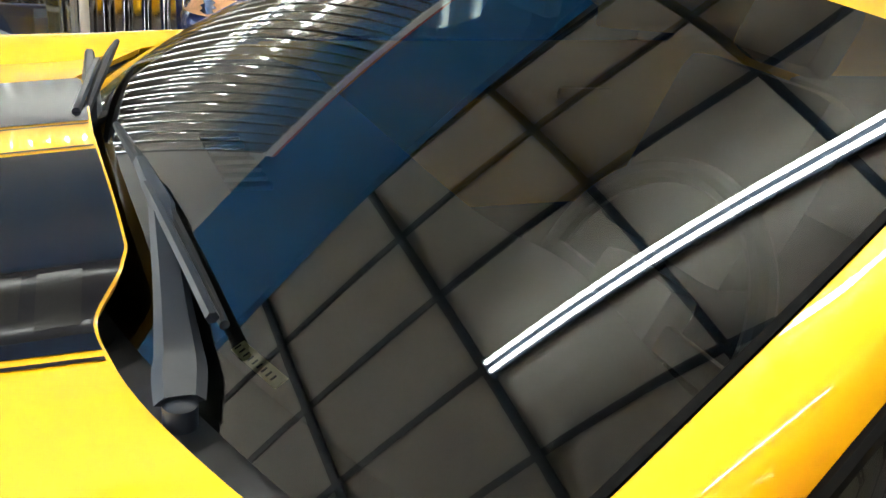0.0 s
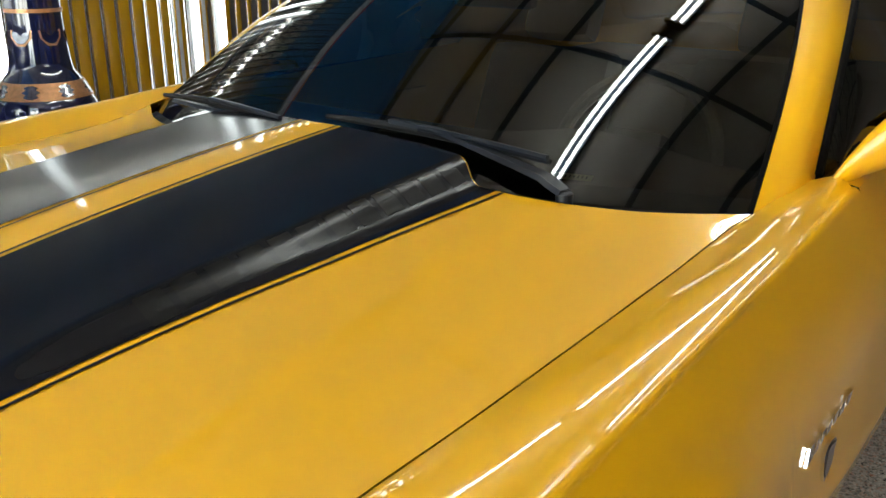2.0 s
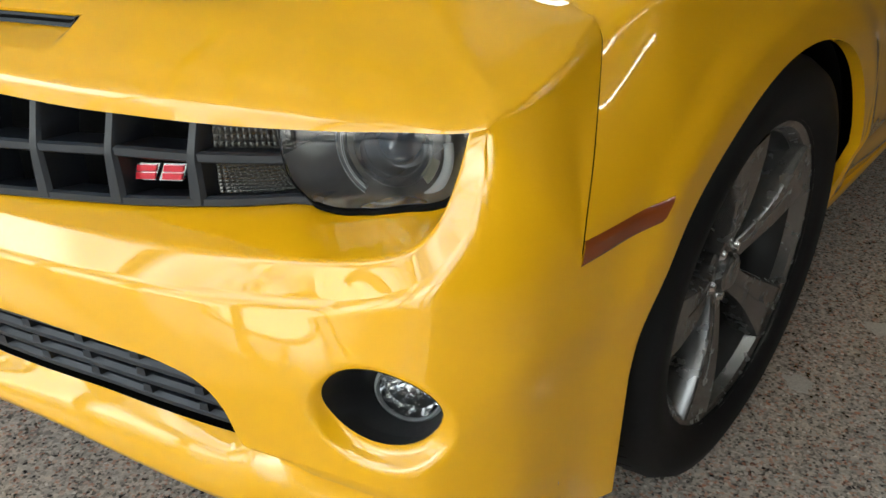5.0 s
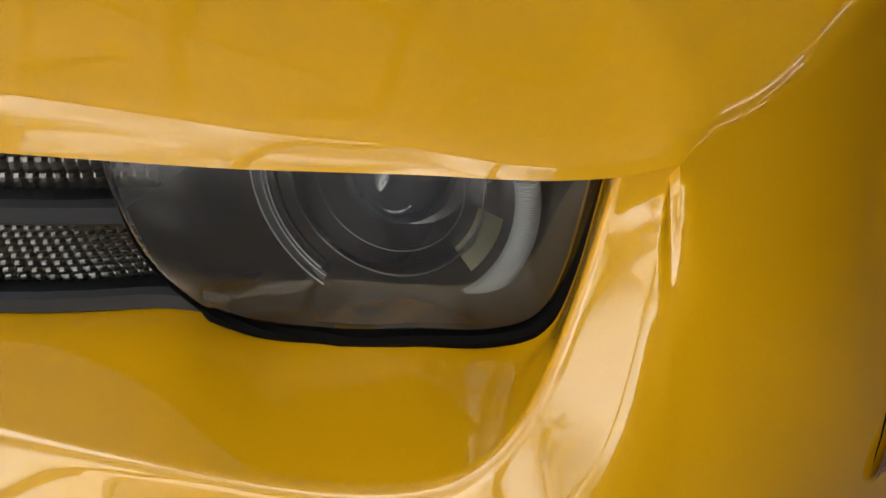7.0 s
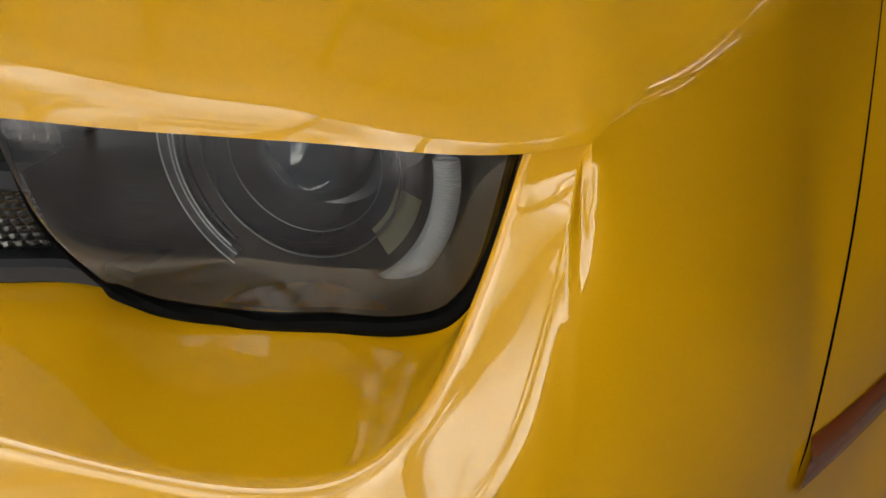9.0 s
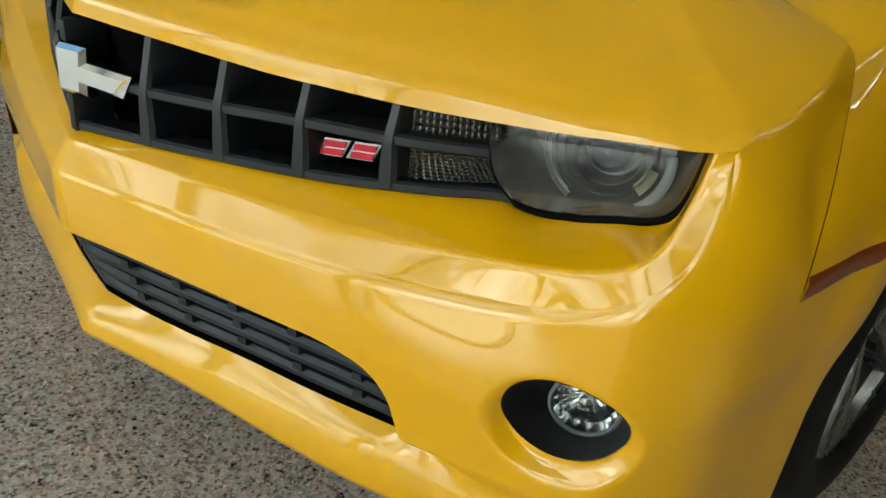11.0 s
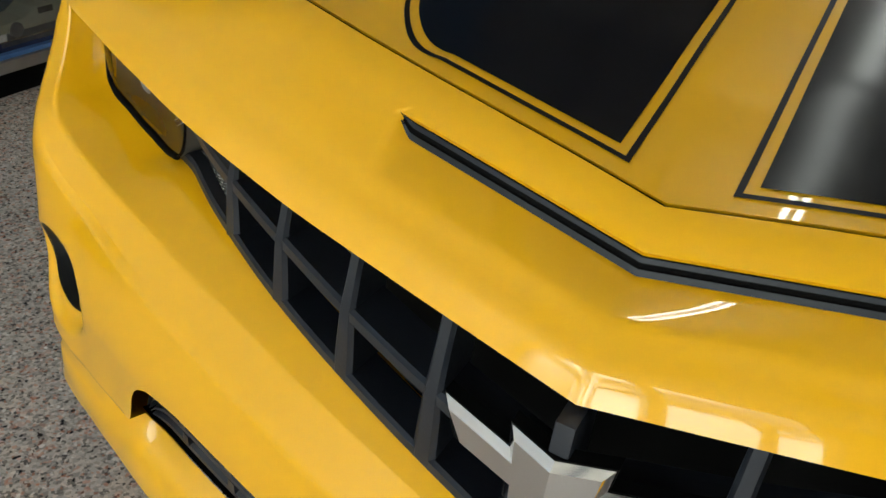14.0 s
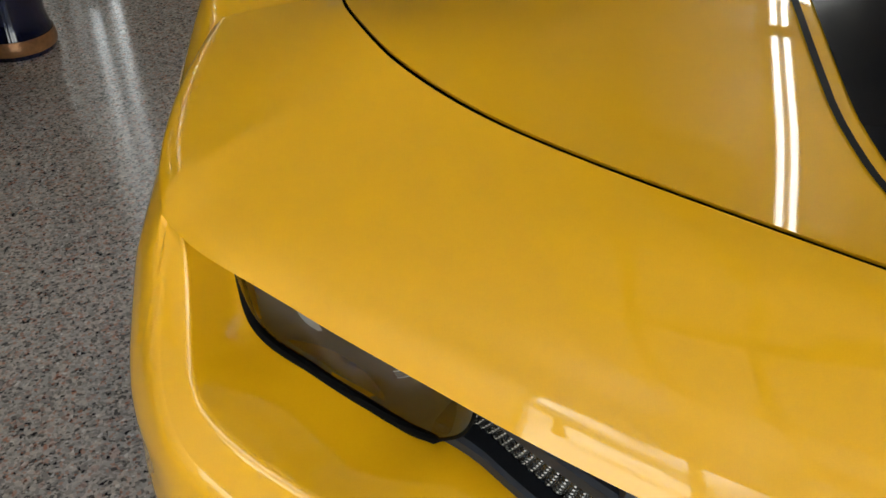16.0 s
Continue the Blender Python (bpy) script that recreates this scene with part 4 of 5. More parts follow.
def fog_lamp(flip):
    f = mirrored if flip else (lambda g: g)
    c = Vector((0.738, 0.330, 0.400))
    turn = Matrix.Translation(c) @ Matrix.Rotation(radians(26), 4, "Z") @ Matrix.Rotation(radians(-2), 4, "X")
    rows = []
    ring_at = lambda r, h, a: turn @ Vector((r * math.cos(a), h, r * math.sin(a)))
    for a in np.linspace(0, 2 * math.pi, 72, endpoint=False):
        s, z = FOG_S + FOG_A * math.cos(a), FOG_Z + FOG_B * math.sin(a)
        d0, z0 = brow(s)
        o = Vector(hull(s, flank_d(s, z, d0, z0) - 0.0015, z))
        i = ring_at(0.046, 0.004, a)
        m = o.lerp(i, 0.5) + Vector((0, 0.001, 0))
        step = 0.003 if int(a / (2 * math.pi) * 24) % 4 == 0 else 0
        rows.append([o + Vector((0, 0.02, 0)), o, o.lerp(m, 0.4) + Vector((0, step, 0)), m + Vector((0, step, 0)), m.lerp(i, 0.6), i, ring_at(0.045, 0.03, a)])
    v, fc = grid(list(map(list, zip(*rows))), closed=True)
    lamp = part("fog_lamp", f((v, fc)), BLACK_PLASTIC, car, "round fog lamp in a black funnel")
    part("rim", f(moved(lathe([(0.046, 0.010), (0.046, -0.002), (0.042, -0.005), (0.040, 0.0)], "y", 48), turn)), material("glass_rim", (0.30, 0.31, 0.31), 0.12, 0.3), lamp)
    bowl = []
    for r, h in ((0.042, 0.0), (0.036, 0.014), (0.023, 0.024), (0.008, 0.028), (0.0002, 0.028)):
        bowl.append([turn @ Vector((r * math.cos(a), h + 0.0012 * (k % 2), r * math.sin(a))) for k, a in enumerate(np.linspace(0, 2 * math.pi, 40, endpoint=False))])
    part("reflector", f(grid(bowl, closed=True)), REFLECTOR, lamp, smooth=False)
    part("shield", f(moved(lathe([(0.0001, 0.0), (0.009, 0.002), (0.010, 0.012), (0.010, 0.02)], "y", 24), turn)), REFLECTOR, lamp)
    cover = part("lens", f(moved(lathe([(0.0418, -0.001), (0.032, -0.006), (0.015, -0.009), (0.0001, -0.010)], "y", 40), turn)), LENS, lamp, "clear glass", sharp=0)
    cover.visible_shadow = False


fog_lamp(False), fog_lamp(True)


def marker_geo():
    rows = []
    for u in np.linspace(0, 1, 24):
        row = []
        for v in np.linspace(0, 1, 6):
            s = 0.9985 + 0.004 * v + (0.138 + 0.003 * v) * u - 0.012 * u * (1 - v)
            z = 0.593 + 0.022 * u + (0.030 - 0.001 * u) * v
            d0, z0 = brow(max(s, 1.0) + lean(s))
            e = min(1, 6 * min(v, 1 - v) + 0.2)
            row.append(hull(s, flank_d(s, z, d0, z0) - 0.0035 * e, z))
        rows.append(row)
    return grid(rows)


for g in (marker_geo(), mirrored(marker_geo())):
    part("side_marker", g, AMBER, car, "dark amber side marker")

# ---- windscreen, cowl, roof and doors ----
def screen(u, v):
    """Windscreen: u from the middle to the pillar, v from the cowl to the header."""
    b = Vector((0.765 * u, 1.415 + 0.205 * u * u, 0.972 - 0.014 * u**4))
    t = Vector((0.640 * u, 2.030 + 0.125 * u * u, 1.318 - 0.046 * u * u))
    p = b.lerp(t, v)
    k = math.sin(math.pi * v)
    return p + Vector((0.012 * u * k, -0.004 * k, 0.012 * k))


ws_rows = [[screen(u, v) for v in np.linspace(-0.05, 1, 24)] for u in np.linspace(-1, 1, 49)]
wind = part("windscreen", grid(ws_rows), GLASS, car, "dark tinted windscreen", sharp=0)
for u in (-1, 1):
    part("screen_seal", grid([[screen(u, v) + Vector((0, -0.002, 0.003)), screen(u * 0.991, v) + Vector((0, -0.002, 0.003))] for v in np.linspace(-0.03, 1, 30)]), GASKET, wind)


def cowl_panel():
    rows = []
    for x in np.linspace(-0.772, 0.772, 90):
        ax = abs(x)
        u = min(1, ax / 0.765)
        y0 = spl(ax, COWL) - 0.03
        g = screen(math.copysign(u, x), 0.0)
        y1 = max(g.y + 0.02, y0 + 0.04)
        rows.append([(x, y0, 0.93), (x, y0 + 0.02, 0.925), (x, (y0 + y1) / 2, 0.935 + 0.006 * math.sin(x * 220)), (x, y1 - 0.02, 0.955 - 0.03 * max(0, u - 0.8)), (x, y1, 0.968 - 0.03 * max(0, u - 0.8))])
    return grid(rows)


part("cowl_panel", cowl_panel(), BLACK_PLASTIC, car, "black plastic cowl with louvres")


def wiper(pivot, tip_arm, b0, b1):
    """Arm from its pivot to the blade, and the blade along the glass."""
    p, q = Vector(pivot), Vector(tip_arm[-1])
    run = [p] + [Vector(v) for v in tip_arm]
    rows = []
    for k in range(31):
        t = k / 30 * (len(run) - 1)
        c = run[min(int(t), len(run) - 2)].lerp(run[min(int(t), len(run) - 2) + 1], t - min(int(t), len(run) - 2))
        side = (q - p).cross(Vector((0, 0, 1))).normalized() * spl(k / 30, [(0, 0.020), (0.22, 0.022), (0.30, 0.021), (0.45, 0.016), (0.75, 0.012), (1, 0.008)])
        h = Vector((0, 0, 0.007))
        rows.append([c - side, c - side * 0.6 + h, c + side * 0.6 + h, c + side, c - h * 0.4])
    arm = part("wiper", grid(rows, closed=True), WIPER, car, "black wiper arm lying on the cowl")
    part("pivot", moved(lathe([(0.0001, 0.004), (0.010, 0.003), (0.014, 0.0), (0.014, -0.02)], "z", 24), Matrix.Translation(p)), WIPER, arm)
    pts = [Vector(b0).lerp(Vector(b1), t) + Vector((0, -0.004, 0.008 * math.sin(math.pi * t))) for t in np.linspace(0, 1, 16)]
    part("blade", tube(pts, 0.008, 8, [0.6 + 0.5 * math.sin(math.pi * k / 15) for k in range(16)]), RUBBER, arm)
    part("spoiler", tube([c + Vector((0, -0.010, 0.008)) for c in pts[0:9]], 0.006, 6), WIPER, arm)


wiper((0.517, 1.462, 0.968), [(0.476, 1.468, 0.985), (0.247, 1.486, 1.027), (0.139, 1.479, 1.033)], (0.462, 1.511, 1.002), (-0.014, 1.472, 1.028))
wiper((-0.08, 1.43, 0.955), [(-0.2, 1.45, 1.0), (-0.50, 1.47, 1.005)], (-0.10, 1.44, 1.012), (-0.62, 1.53, 1.0))


def pillar_line(v, w):
    """From the glass edge (w 0) out to the side window (w 1)."""
    e = screen(1, v)
    o = Vector((0.800 - 0.105 * v, 1.80 + 0.50 * v, 0.975 + 0.275 * v)) + Vector((0.012, -0.03, 0.04)) * math.sin(math.pi * v)
    p = e.lerp(o, w)
    return p + Vector((0.010, -0.006, 0.010)) * math.sin(math.pi * w)


def roof_point(u, v):
    """Roof and rear deck; v from the header to the tail."""
    y = 2.03 + 0.125 * u * u + v * (4.55 - 2.03)
    z = spl(v, [(0, 1.318), (0.15, 1.352), (0.35, 1.365), (0.55, 1.31), (0.75, 1.14), (0.85, 1.07), (1, 1.04)])
    hw = spl(v, [(0, 0.640), (0.1, 0.64), (0.4, 0.62), (0.7, 0.68), (0.85, 0.80), (1, 0.80)])
    return Vector((hw * u, y, z - (0.046 + 0.02 * v) * u * u))


shell = joined(grid([[roof_point(u, v) for v in np.linspace(0, 1, 40)] for u in np.linspace(-1, 1, 31)]),
               both(grid([[pillar_line(v, w) for w in np.linspace(0, 1, 9)] for v in np.linspace(-0.04, 1, 30)])))
# roof rails and rear quarters down to the shoulder
quarter = []
for k in range(40):
    t = k / 39
    v = 0.06 + 0.94 * t
    top = roof_point(1, v)
    low_y = top.y + 0.02
    s = s_of_y(min(low_y, 4.3))
    d, z = brow(s)
    kp = Vector(hull(s, d, z))
    win = ease(0.30, 0.42, v)
    cut = 0.06 + 0.94 * win
    quarter.append([top.lerp(kp, u * cut) + Vector((0.02 * math.sin(math.pi * u * cut), 0, 0.01 * math.sin(math.pi * u))) for u in np.linspace(0, 1, 10)])
roof = part("roof", joined(shell, both(grid(quarter))), YELLOW, car, sharp=45)


def flank_strip(y0, y1, low, n=40):
    rows = []
    for y in np.linspace(y0, y1, n):
        s = s_of_y(y)
        d0, z0 = brow(s)
        u = 0.40**2 - (y - 3.80) ** 2
        zb = HUB.z + math.sqrt(u) if u > 0 else low + 0.05 * (min(y, 3.4) - 1.36)
        row = [hull(s, d0 + 0.05, z0 + 0.004), hull(s, d0 + 0.03, z0 + 0.006)]
        for k in range(40):
            z = z0 + (zb - z0) * k / 39
            row.append(hull(s, flank_d(s, z, d0, z0), z))
        rows.append(row)
    return grid(rows)


for f in (lambda g: g, mirrored):
    door = part("door", f(flank_strip(Y_DOOR + 0.0025, 3.05, 0.288)), YELLOW, car, sharp=45)
    glass = []
    for k in range(24):
        t = k / 23
        a = pillar_line(0.0, 1).lerp(Vector((0.86, 3.0, 0.99)), t)
        if t < 0.45:
            b = pillar_line(t / 0.45, 1)
        else:
            b = roof_point(1, 0.06 + 0.36 * (t - 0.45) / 0.55) + Vector((0.02, 0, -0.02))
        glass.append([a.lerp(b, u) + Vector((0.03 * math.sin(math.pi * u), 0, 0)) for u in np.linspace(0, 1, 8)])
    part("side_window", f(grid(glass)), GLASS, door, "dark tinted window", sharp=0)
    seal = [pillar_line(v, 1.0) + Vector((0.004, 0, 0.0)) for v in np.linspace(0, 1, 24)]
    part("window_seal", f(tube(seal, 0.008, 8)), GASKET, door)
    part("belt_seal", f(tube([pillar_line(0, 1).lerp(Vector((0.875, 3.0, 0.995)), t) for t in np.linspace(0, 1, 12)], 0.007, 8)), GASKET, door)
    handle = box((0.925, 2.72, 0.80), (0.955, 2.90, 0.835), 0.012)
    part("door_handle", f(handle), YELLOW, door)
    # mirror: a horn that grows out of its foot
    m = []
    for x, y, zlo, zhi, dep in ((0.832, 1.792, 0.958, 0.985, 0.035), (0.850, 1.798, 0.968, 1.020, 0.042), (0.875, 1.808, 0.985, 1.062, 0.050), (0.905, 1.82, 1.000, 1.100, 0.058), (0.94, 1.835, 1.006, 1.118, 0.064), (1.00, 1.85, 1.010, 1.124, 0.066), (1.05, 1.865, 1.016, 1.118, 0.060), (1.085, 1.885, 1.030, 1.10, 0.045), (1.10, 1.90, 1.05, 1.08, 0.02)):
        ring = []
        for a in np.linspace(0, 2 * math.pi, 32, endpoint=False):
            ca, sa = math.cos(a), math.sin(a)
            xx, yy = (0.85 + (x - 0.85) * 0.25, y + 0.10 + (x - 0.85) * 0.95) if f is mirrored else (x, y)
            fold = 0.72 if f is mirrored else 1.0
            ring.append((xx, yy + dep * math.copysign(abs(ca) ** 0.75, ca) + 0.02 * (1 - sa) * 0.3, 0.958 + fold * ((zlo + zhi) / 2 + (zhi - zlo) / 2 * math.copysign(abs(sa) ** 0.8, sa) - 0.958)))
        m.append(ring)
    mv, mf = grid(m, closed=True)
    mf += [tuple(range(31, -1, -1)), tuple(range(8 * 32, 9 * 32))]
    mirror = part("mirror", f((mv, mf)), YELLOW, door, "yellow door mirror", sharp=50)
    if f is not mirrored:
        part("mirror_glass", f(box((0.92, 1.915, 1.02), (1.07, 1.922, 1.105), 0.003)), CHROME, mirror)
    part("mirror_foot", f(moved(lathe([(0.030, -0.006), (0.034, 0.0), (0.034, 0.006), (0.028, 0.008)], "z", 24), Matrix.Translation((0.838, 1.80, 0.960)) @ Matrix.Rotation(radians(14), 4, "Y") @ Matrix.Diagonal((0.8, 1.35, 1, 1)))), BLACK_PLASTIC, mirror)
    lip_rows = []
    for y in np.linspace(1.36, 3.40, 30):
        q = s_of_y(y)
        lip_rows.append([hull(q, d, z + 0.05 * (y - 1.36)) for d, z in ((0.096, 0.282), (0.078, 0.284), (0.068, 0.278), (0.066, 0.268), (0.070, 0.256), (0.082, 0.248), (0.25, 0.24))])
    part("sill", f(grid(lip_rows)), YELLOW, car)
    rear = part("rear_wing", f(flank_strip(3.054, 4.35, 0.288, 50)), YELLOW, car, sharp=45)

# tail, closed and plain
tail = grid([[hull(s, flank_d(s, z, *brow(s)), z) for z in np.linspace(0.24, 1.0, 24)] for s in np.linspace(s_of_y(4.34), END, 24)])
part("rear_bumper", both(tail), YELLOW, car, sharp=45)
deck = grid([[(x, 4.42 + 0.02 * k, 1.0 + 0.03 * k) for k in range(3)] for x in np.linspace(-0.8, 0.8, 12)])
part("boot_lid", joined(deck, both(grid([[roof_point(u, 1) + Vector((0, 0.05 * k, -0.05 * k)) for k in range(3)] for u in np.linspace(0, 1, 8)]))), YELLOW, car)
part("underbody", joined(box((-0.60, 0.36, 0.24), (0.60, 0.53, 0.50), 0.02), box((-0.62, 0.45, 0.22), (0.62, 4.4, 0.60), 0.02), box((-0.80, 1.40, 0.21), (0.80, 3.36, 0.55), 0.02), box((-0.64, 0.62, 0.55), (0.64, 1.38, 0.78), 0.02), box((-0.50, 0.40, 0.48), (0.50, 0.70, 0.70), 0.02)), DARK, car)

# ---- cabin seen through the glass ----
dash = []
for x in np.linspace(-0.70, 0.70, 40):
    hump = 0.035 * math.exp(-((x - 0.36) / 0.16) ** 2)
    dash.append([(x, 1.47, 0.925), (x, 1.62, 0.945 + hump * 0.4), (x, 1.84, 0.955 + hump), (x, 1.93, 0.93 + hump), (x, 1.95, 0.80), (x, 1.92, 0.60)])
cabin = part("dashboard", grid(dash), INTERIOR, car, "dark grey dashboard")
for i in range(7):
    part("vent_slat", box((-0.20 + 0.035 * i, 1.60, 0.948), (-0.18 + 0.035 * i, 1.66, 0.955), 0.003), DARK, cabin)
wheel_turn = Matrix.Translation((0.36, 2.02, 0.90)) @ Matrix.Rotation(radians(66), 4, "X")
rows = []
for a in np.linspace(0, 2 * math.pi, 48, endpoint=False):
    rows.append([wheel_turn @ Vector(((0.185 + 0.016 * math.cos(b)) * math.cos(a), (0.185 + 0.016 * math.cos(b)) * math.sin(a), 0.016 * math.sin(b))) for b in np.linspace(0, 2 * math.pi, 10, endpoint=False)])
rows.append(rows[0])
steer = part("steering_wheel", grid(rows, closed=True), INTERIOR, car)
part("wheel_boss", moved(box((-0.07, -0.06, -0.03), (0.07, 0.06, 0.03), 0.02), wheel_turn), INTERIOR, steer)
for ang in (0, 180, 270):
    part("spoke", moved(box((0.05, -0.018, -0.01), (0.18, 0.018, 0.01), 0.006), wheel_turn @ Matrix.Rotation(radians(ang), 4, "Z")), INTERIOR, steer)
SEAT = vary(material("seat_cloth", (0.055, 0.055, 0.052), 0.8), 200, 0.3, 0.001)
for x in (-0.37, 0.37):
    seat = part("seat", moved(box((-0.25, -0.26, 0.30), (0.25, 0.28, 0.56), 0.07), Matrix.Translation((x, 2.42, 0))), SEAT, car)
    lean_m = Matrix.Translation((x, 2.70, 0.50)) @ Matrix.Rotation(radians(-22), 4, "X")
    part("backrest", moved(box((-0.24, -0.06, 0), (0.24, 0.08, 0.56), 0.06), lean_m), SEAT, seat)
    part("headrest", moved(box((-0.13, -0.05, 0.58), (0.13, 0.05, 0.76), 0.04), lean_m), SEAT, seat)
part("cabin_floor", joined(box((-0.72, 1.9, 0.30), (0.72, 3.9, 0.34)), box((-0.70, 3.3, 0.34), (0.70, 3.8, 0.95), 0.05)), INTERIOR, car)
mir_in = part("inner_mirror", moved(box((-0.11, -0.015, -0.032), (0.11, 0.015, 0.032), 0.012), Matrix.Translation((0.0, 2.00, 1.235))), INTERIOR, car, "dark interior mirror behind the glass")
part("stem", tube([(0, 1.99, 1.25), (0, 1.975, 1.275)], 0.010), INTERIOR, mir_in)
# paper slip lying inside the glass
slip = [[screen(0.600 + 0.085 * u, 0.022 + 0.020 * v) + Vector((0, 0.012, -0.004)) for u in np.linspace(0, 1, 8)] for v in np.linspace(0, 1, 4)]
paper = part("paper_slip", grid(slip), material("pale_paper", (0.85, 0.82, 0.50), 0.7), car, "small pale printed slip inside the windscreen")
for k in range(9):
    u = 0.06 + 0.1 * k
    bar = [[screen(0.600 + 0.085 * (u + 0.035 * a), 0.027 + 0.009 * v) + Vector((0, 0.010, -0.0025)) for a in (0, 1)] for v in (0, 1)]
    part("print_bar", grid(bar), material("print_ink", (0.05, 0.05, 0.05), 0.7), paper)


# ---- wheels ----
def make_wheel():
    w = thing("wheel", "", "")
    tyre = lathe([(0.262, -0.105), (0.285, -0.118), (0.32, -0.124), (0.348, -0.116), (0.362, -0.092), (0.366, -0.06), (0.366, 0.06), (0.362, 0.092), (0.348, 0.116), (0.32, 0.124), (0.285, 0.118), (0.262, 0.105)], "x", 96)
    t = part("tyre", tyre, RUBBER, w, "low black tyre", sharp=50)
    groove = []
    for x in (-0.055, -0.02, 0.02, 0.055):
        groove.append(lathe([(0.3668, x - 0.004), (0.3668, x + 0.004)], "x", 72))
    part("tread_groove", joined(*groove), DARK, t)
    for k in range(60):
        m = Matrix.Rotation(2 * math.pi * k / 60, 4, "X")
        part("tread_cut", moved(([(0.062, 0, 0.3672), (0.090, 0.012, 0.3640), (0.090, 0.016, 0.3640), (0.062, 0.004, 0.3672)], [(0, 1, 2, 3)]), m), DARK, t)
    rim = lathe([(0.258, -0.10), (0.24, -0.09), (0.222, 0.0), (0.228, 0.06), (0.245, 0.085), (0.252, 0.098), (0.264, 0.104), (0.267, 0.108), (0.266, 0.101)], "x", 96)
    r = part("rim", rim, RIM, w, "gunmetal alloy rim")
    part("barrel", lathe([(0.2375, -0.09), (0.2195, 0.0), (0.2255, 0.06), (0.240, 0.080)], "x", 72), BARREL, r)
    part("brake_disc", lathe([(0.17, 0.0), (0.17, 0.012), (0.08, 0.012), (0.07, 0.04), (0.0001, 0.04)], "x", 48), material("brake_iron", (0.03, 0.03, 0.03), 0.5, 0.6), w)
    for k in range(5):
        m = Matrix.Rotation(2 * math.pi * k / 5, 4, "X")
        face = []
        for rr, half, x in ((0.034, 0.026, 0.066), (0.060, 0.024, 0.074), (0.095, 0.026, 0.084), (0.130, 0.032, 0.092), (0.170, 0.041, 0.098), (0.215, 0.050, 0.102), (0.250, 0.056, 0.103)):
            face.append([(x - 0.055, -half * 1.12, rr), (x - 0.016, -half * 1.04, rr), (x - 0.003, -half * 0.94, rr), (x, -half * 0.86, rr), (x - 0.002, -half * 0.1, rr), (x - 0.002, half * 0.1, rr), (x, half * 0.86, rr), (x - 0.003, half * 0.94, rr), (x - 0.016, half * 1.04, rr), (x - 0.055, half * 1.12, rr)])
        spoke = part("spoke", moved(grid(face), m), RIM, r, sharp=22)
        web = []
        for rr, x in ((0.055, 0.068), (0.11, 0.083), (0.15, 0.091), (0.19, 0.095)):
            w2 = 0.005 * (1 - 0.5 * (rr - 0.055) / 0.135)
            web.append([(x - 0.004, -w2 * 1.6, rr), (x + 0.004, -w2 * 0.5, rr), (x + 0.004, w2 * 0.5, rr), (x - 0.004, w2 * 1.6, rr)])
        part("ridge", moved(grid(web), m), RIM, spoke, sharp=22)
    hubcap = part("hub", lathe([(0.06, 0.03), (0.058, 0.062), (0.050, 0.068), (0.034, 0.070), (0.033, 0.080), (0.028, 0.084), (0.0001, 0.085)], "x", 48), RIM, r)
    for k in range(5):
        a = 2 * math.pi * (k + 0.5) / 5
        part("lug_nut", moved(lathe([(0.011, 0.05), (0.011, 0.070), (0.007, 0.076), (0.0001, 0.077)], "x", 12), Matrix.Translation((0, 0.046 * math.cos(a), 0.046 * math.sin(a)))), CHROME, r)
    return w


wheel = make_wheel()
wheel.parent = car
WHEEL_X = 0.815
wheel.matrix_basis = Matrix.Translation((WHEEL_X, HUB.y, 0.366)) @ Matrix.Rotation(radians(14), 4, "X")
for x, y, a in ((-WHEEL_X, HUB.y, 40), (WHEEL_X, 3.80, 70), (-WHEEL_X, 3.80, 20)):
    copy_thing(wheel, Matrix.Translation((x, y, 0.366)) @ Matrix.Rotation(math.pi if x < 0 else 0, 4, "Z") @ Matrix.Rotation(radians(a), 4, "X"))
for sx in (1, -1):
    liner = lathe([(0.40, 0.60), (0.40, 0.915)], "x", 40, math.pi, 0)
    part("arch_liner", moved(joined(liner, lathe([(0.40, 0.60), (0.0001, 0.60)], "x", 40, math.pi, 0)), Matrix.Translation((0, HUB.y, HUB.z)) @ Matrix.Diagonal((sx, 1, 1, 1))), DARK, car)

# ---- badges on the wing ----
def wing_point(y, z, out=0.003):
    s = s_of_y(y)
    return Vector(hull(s, flank_d(s, z, *brow(s)) - out, z))


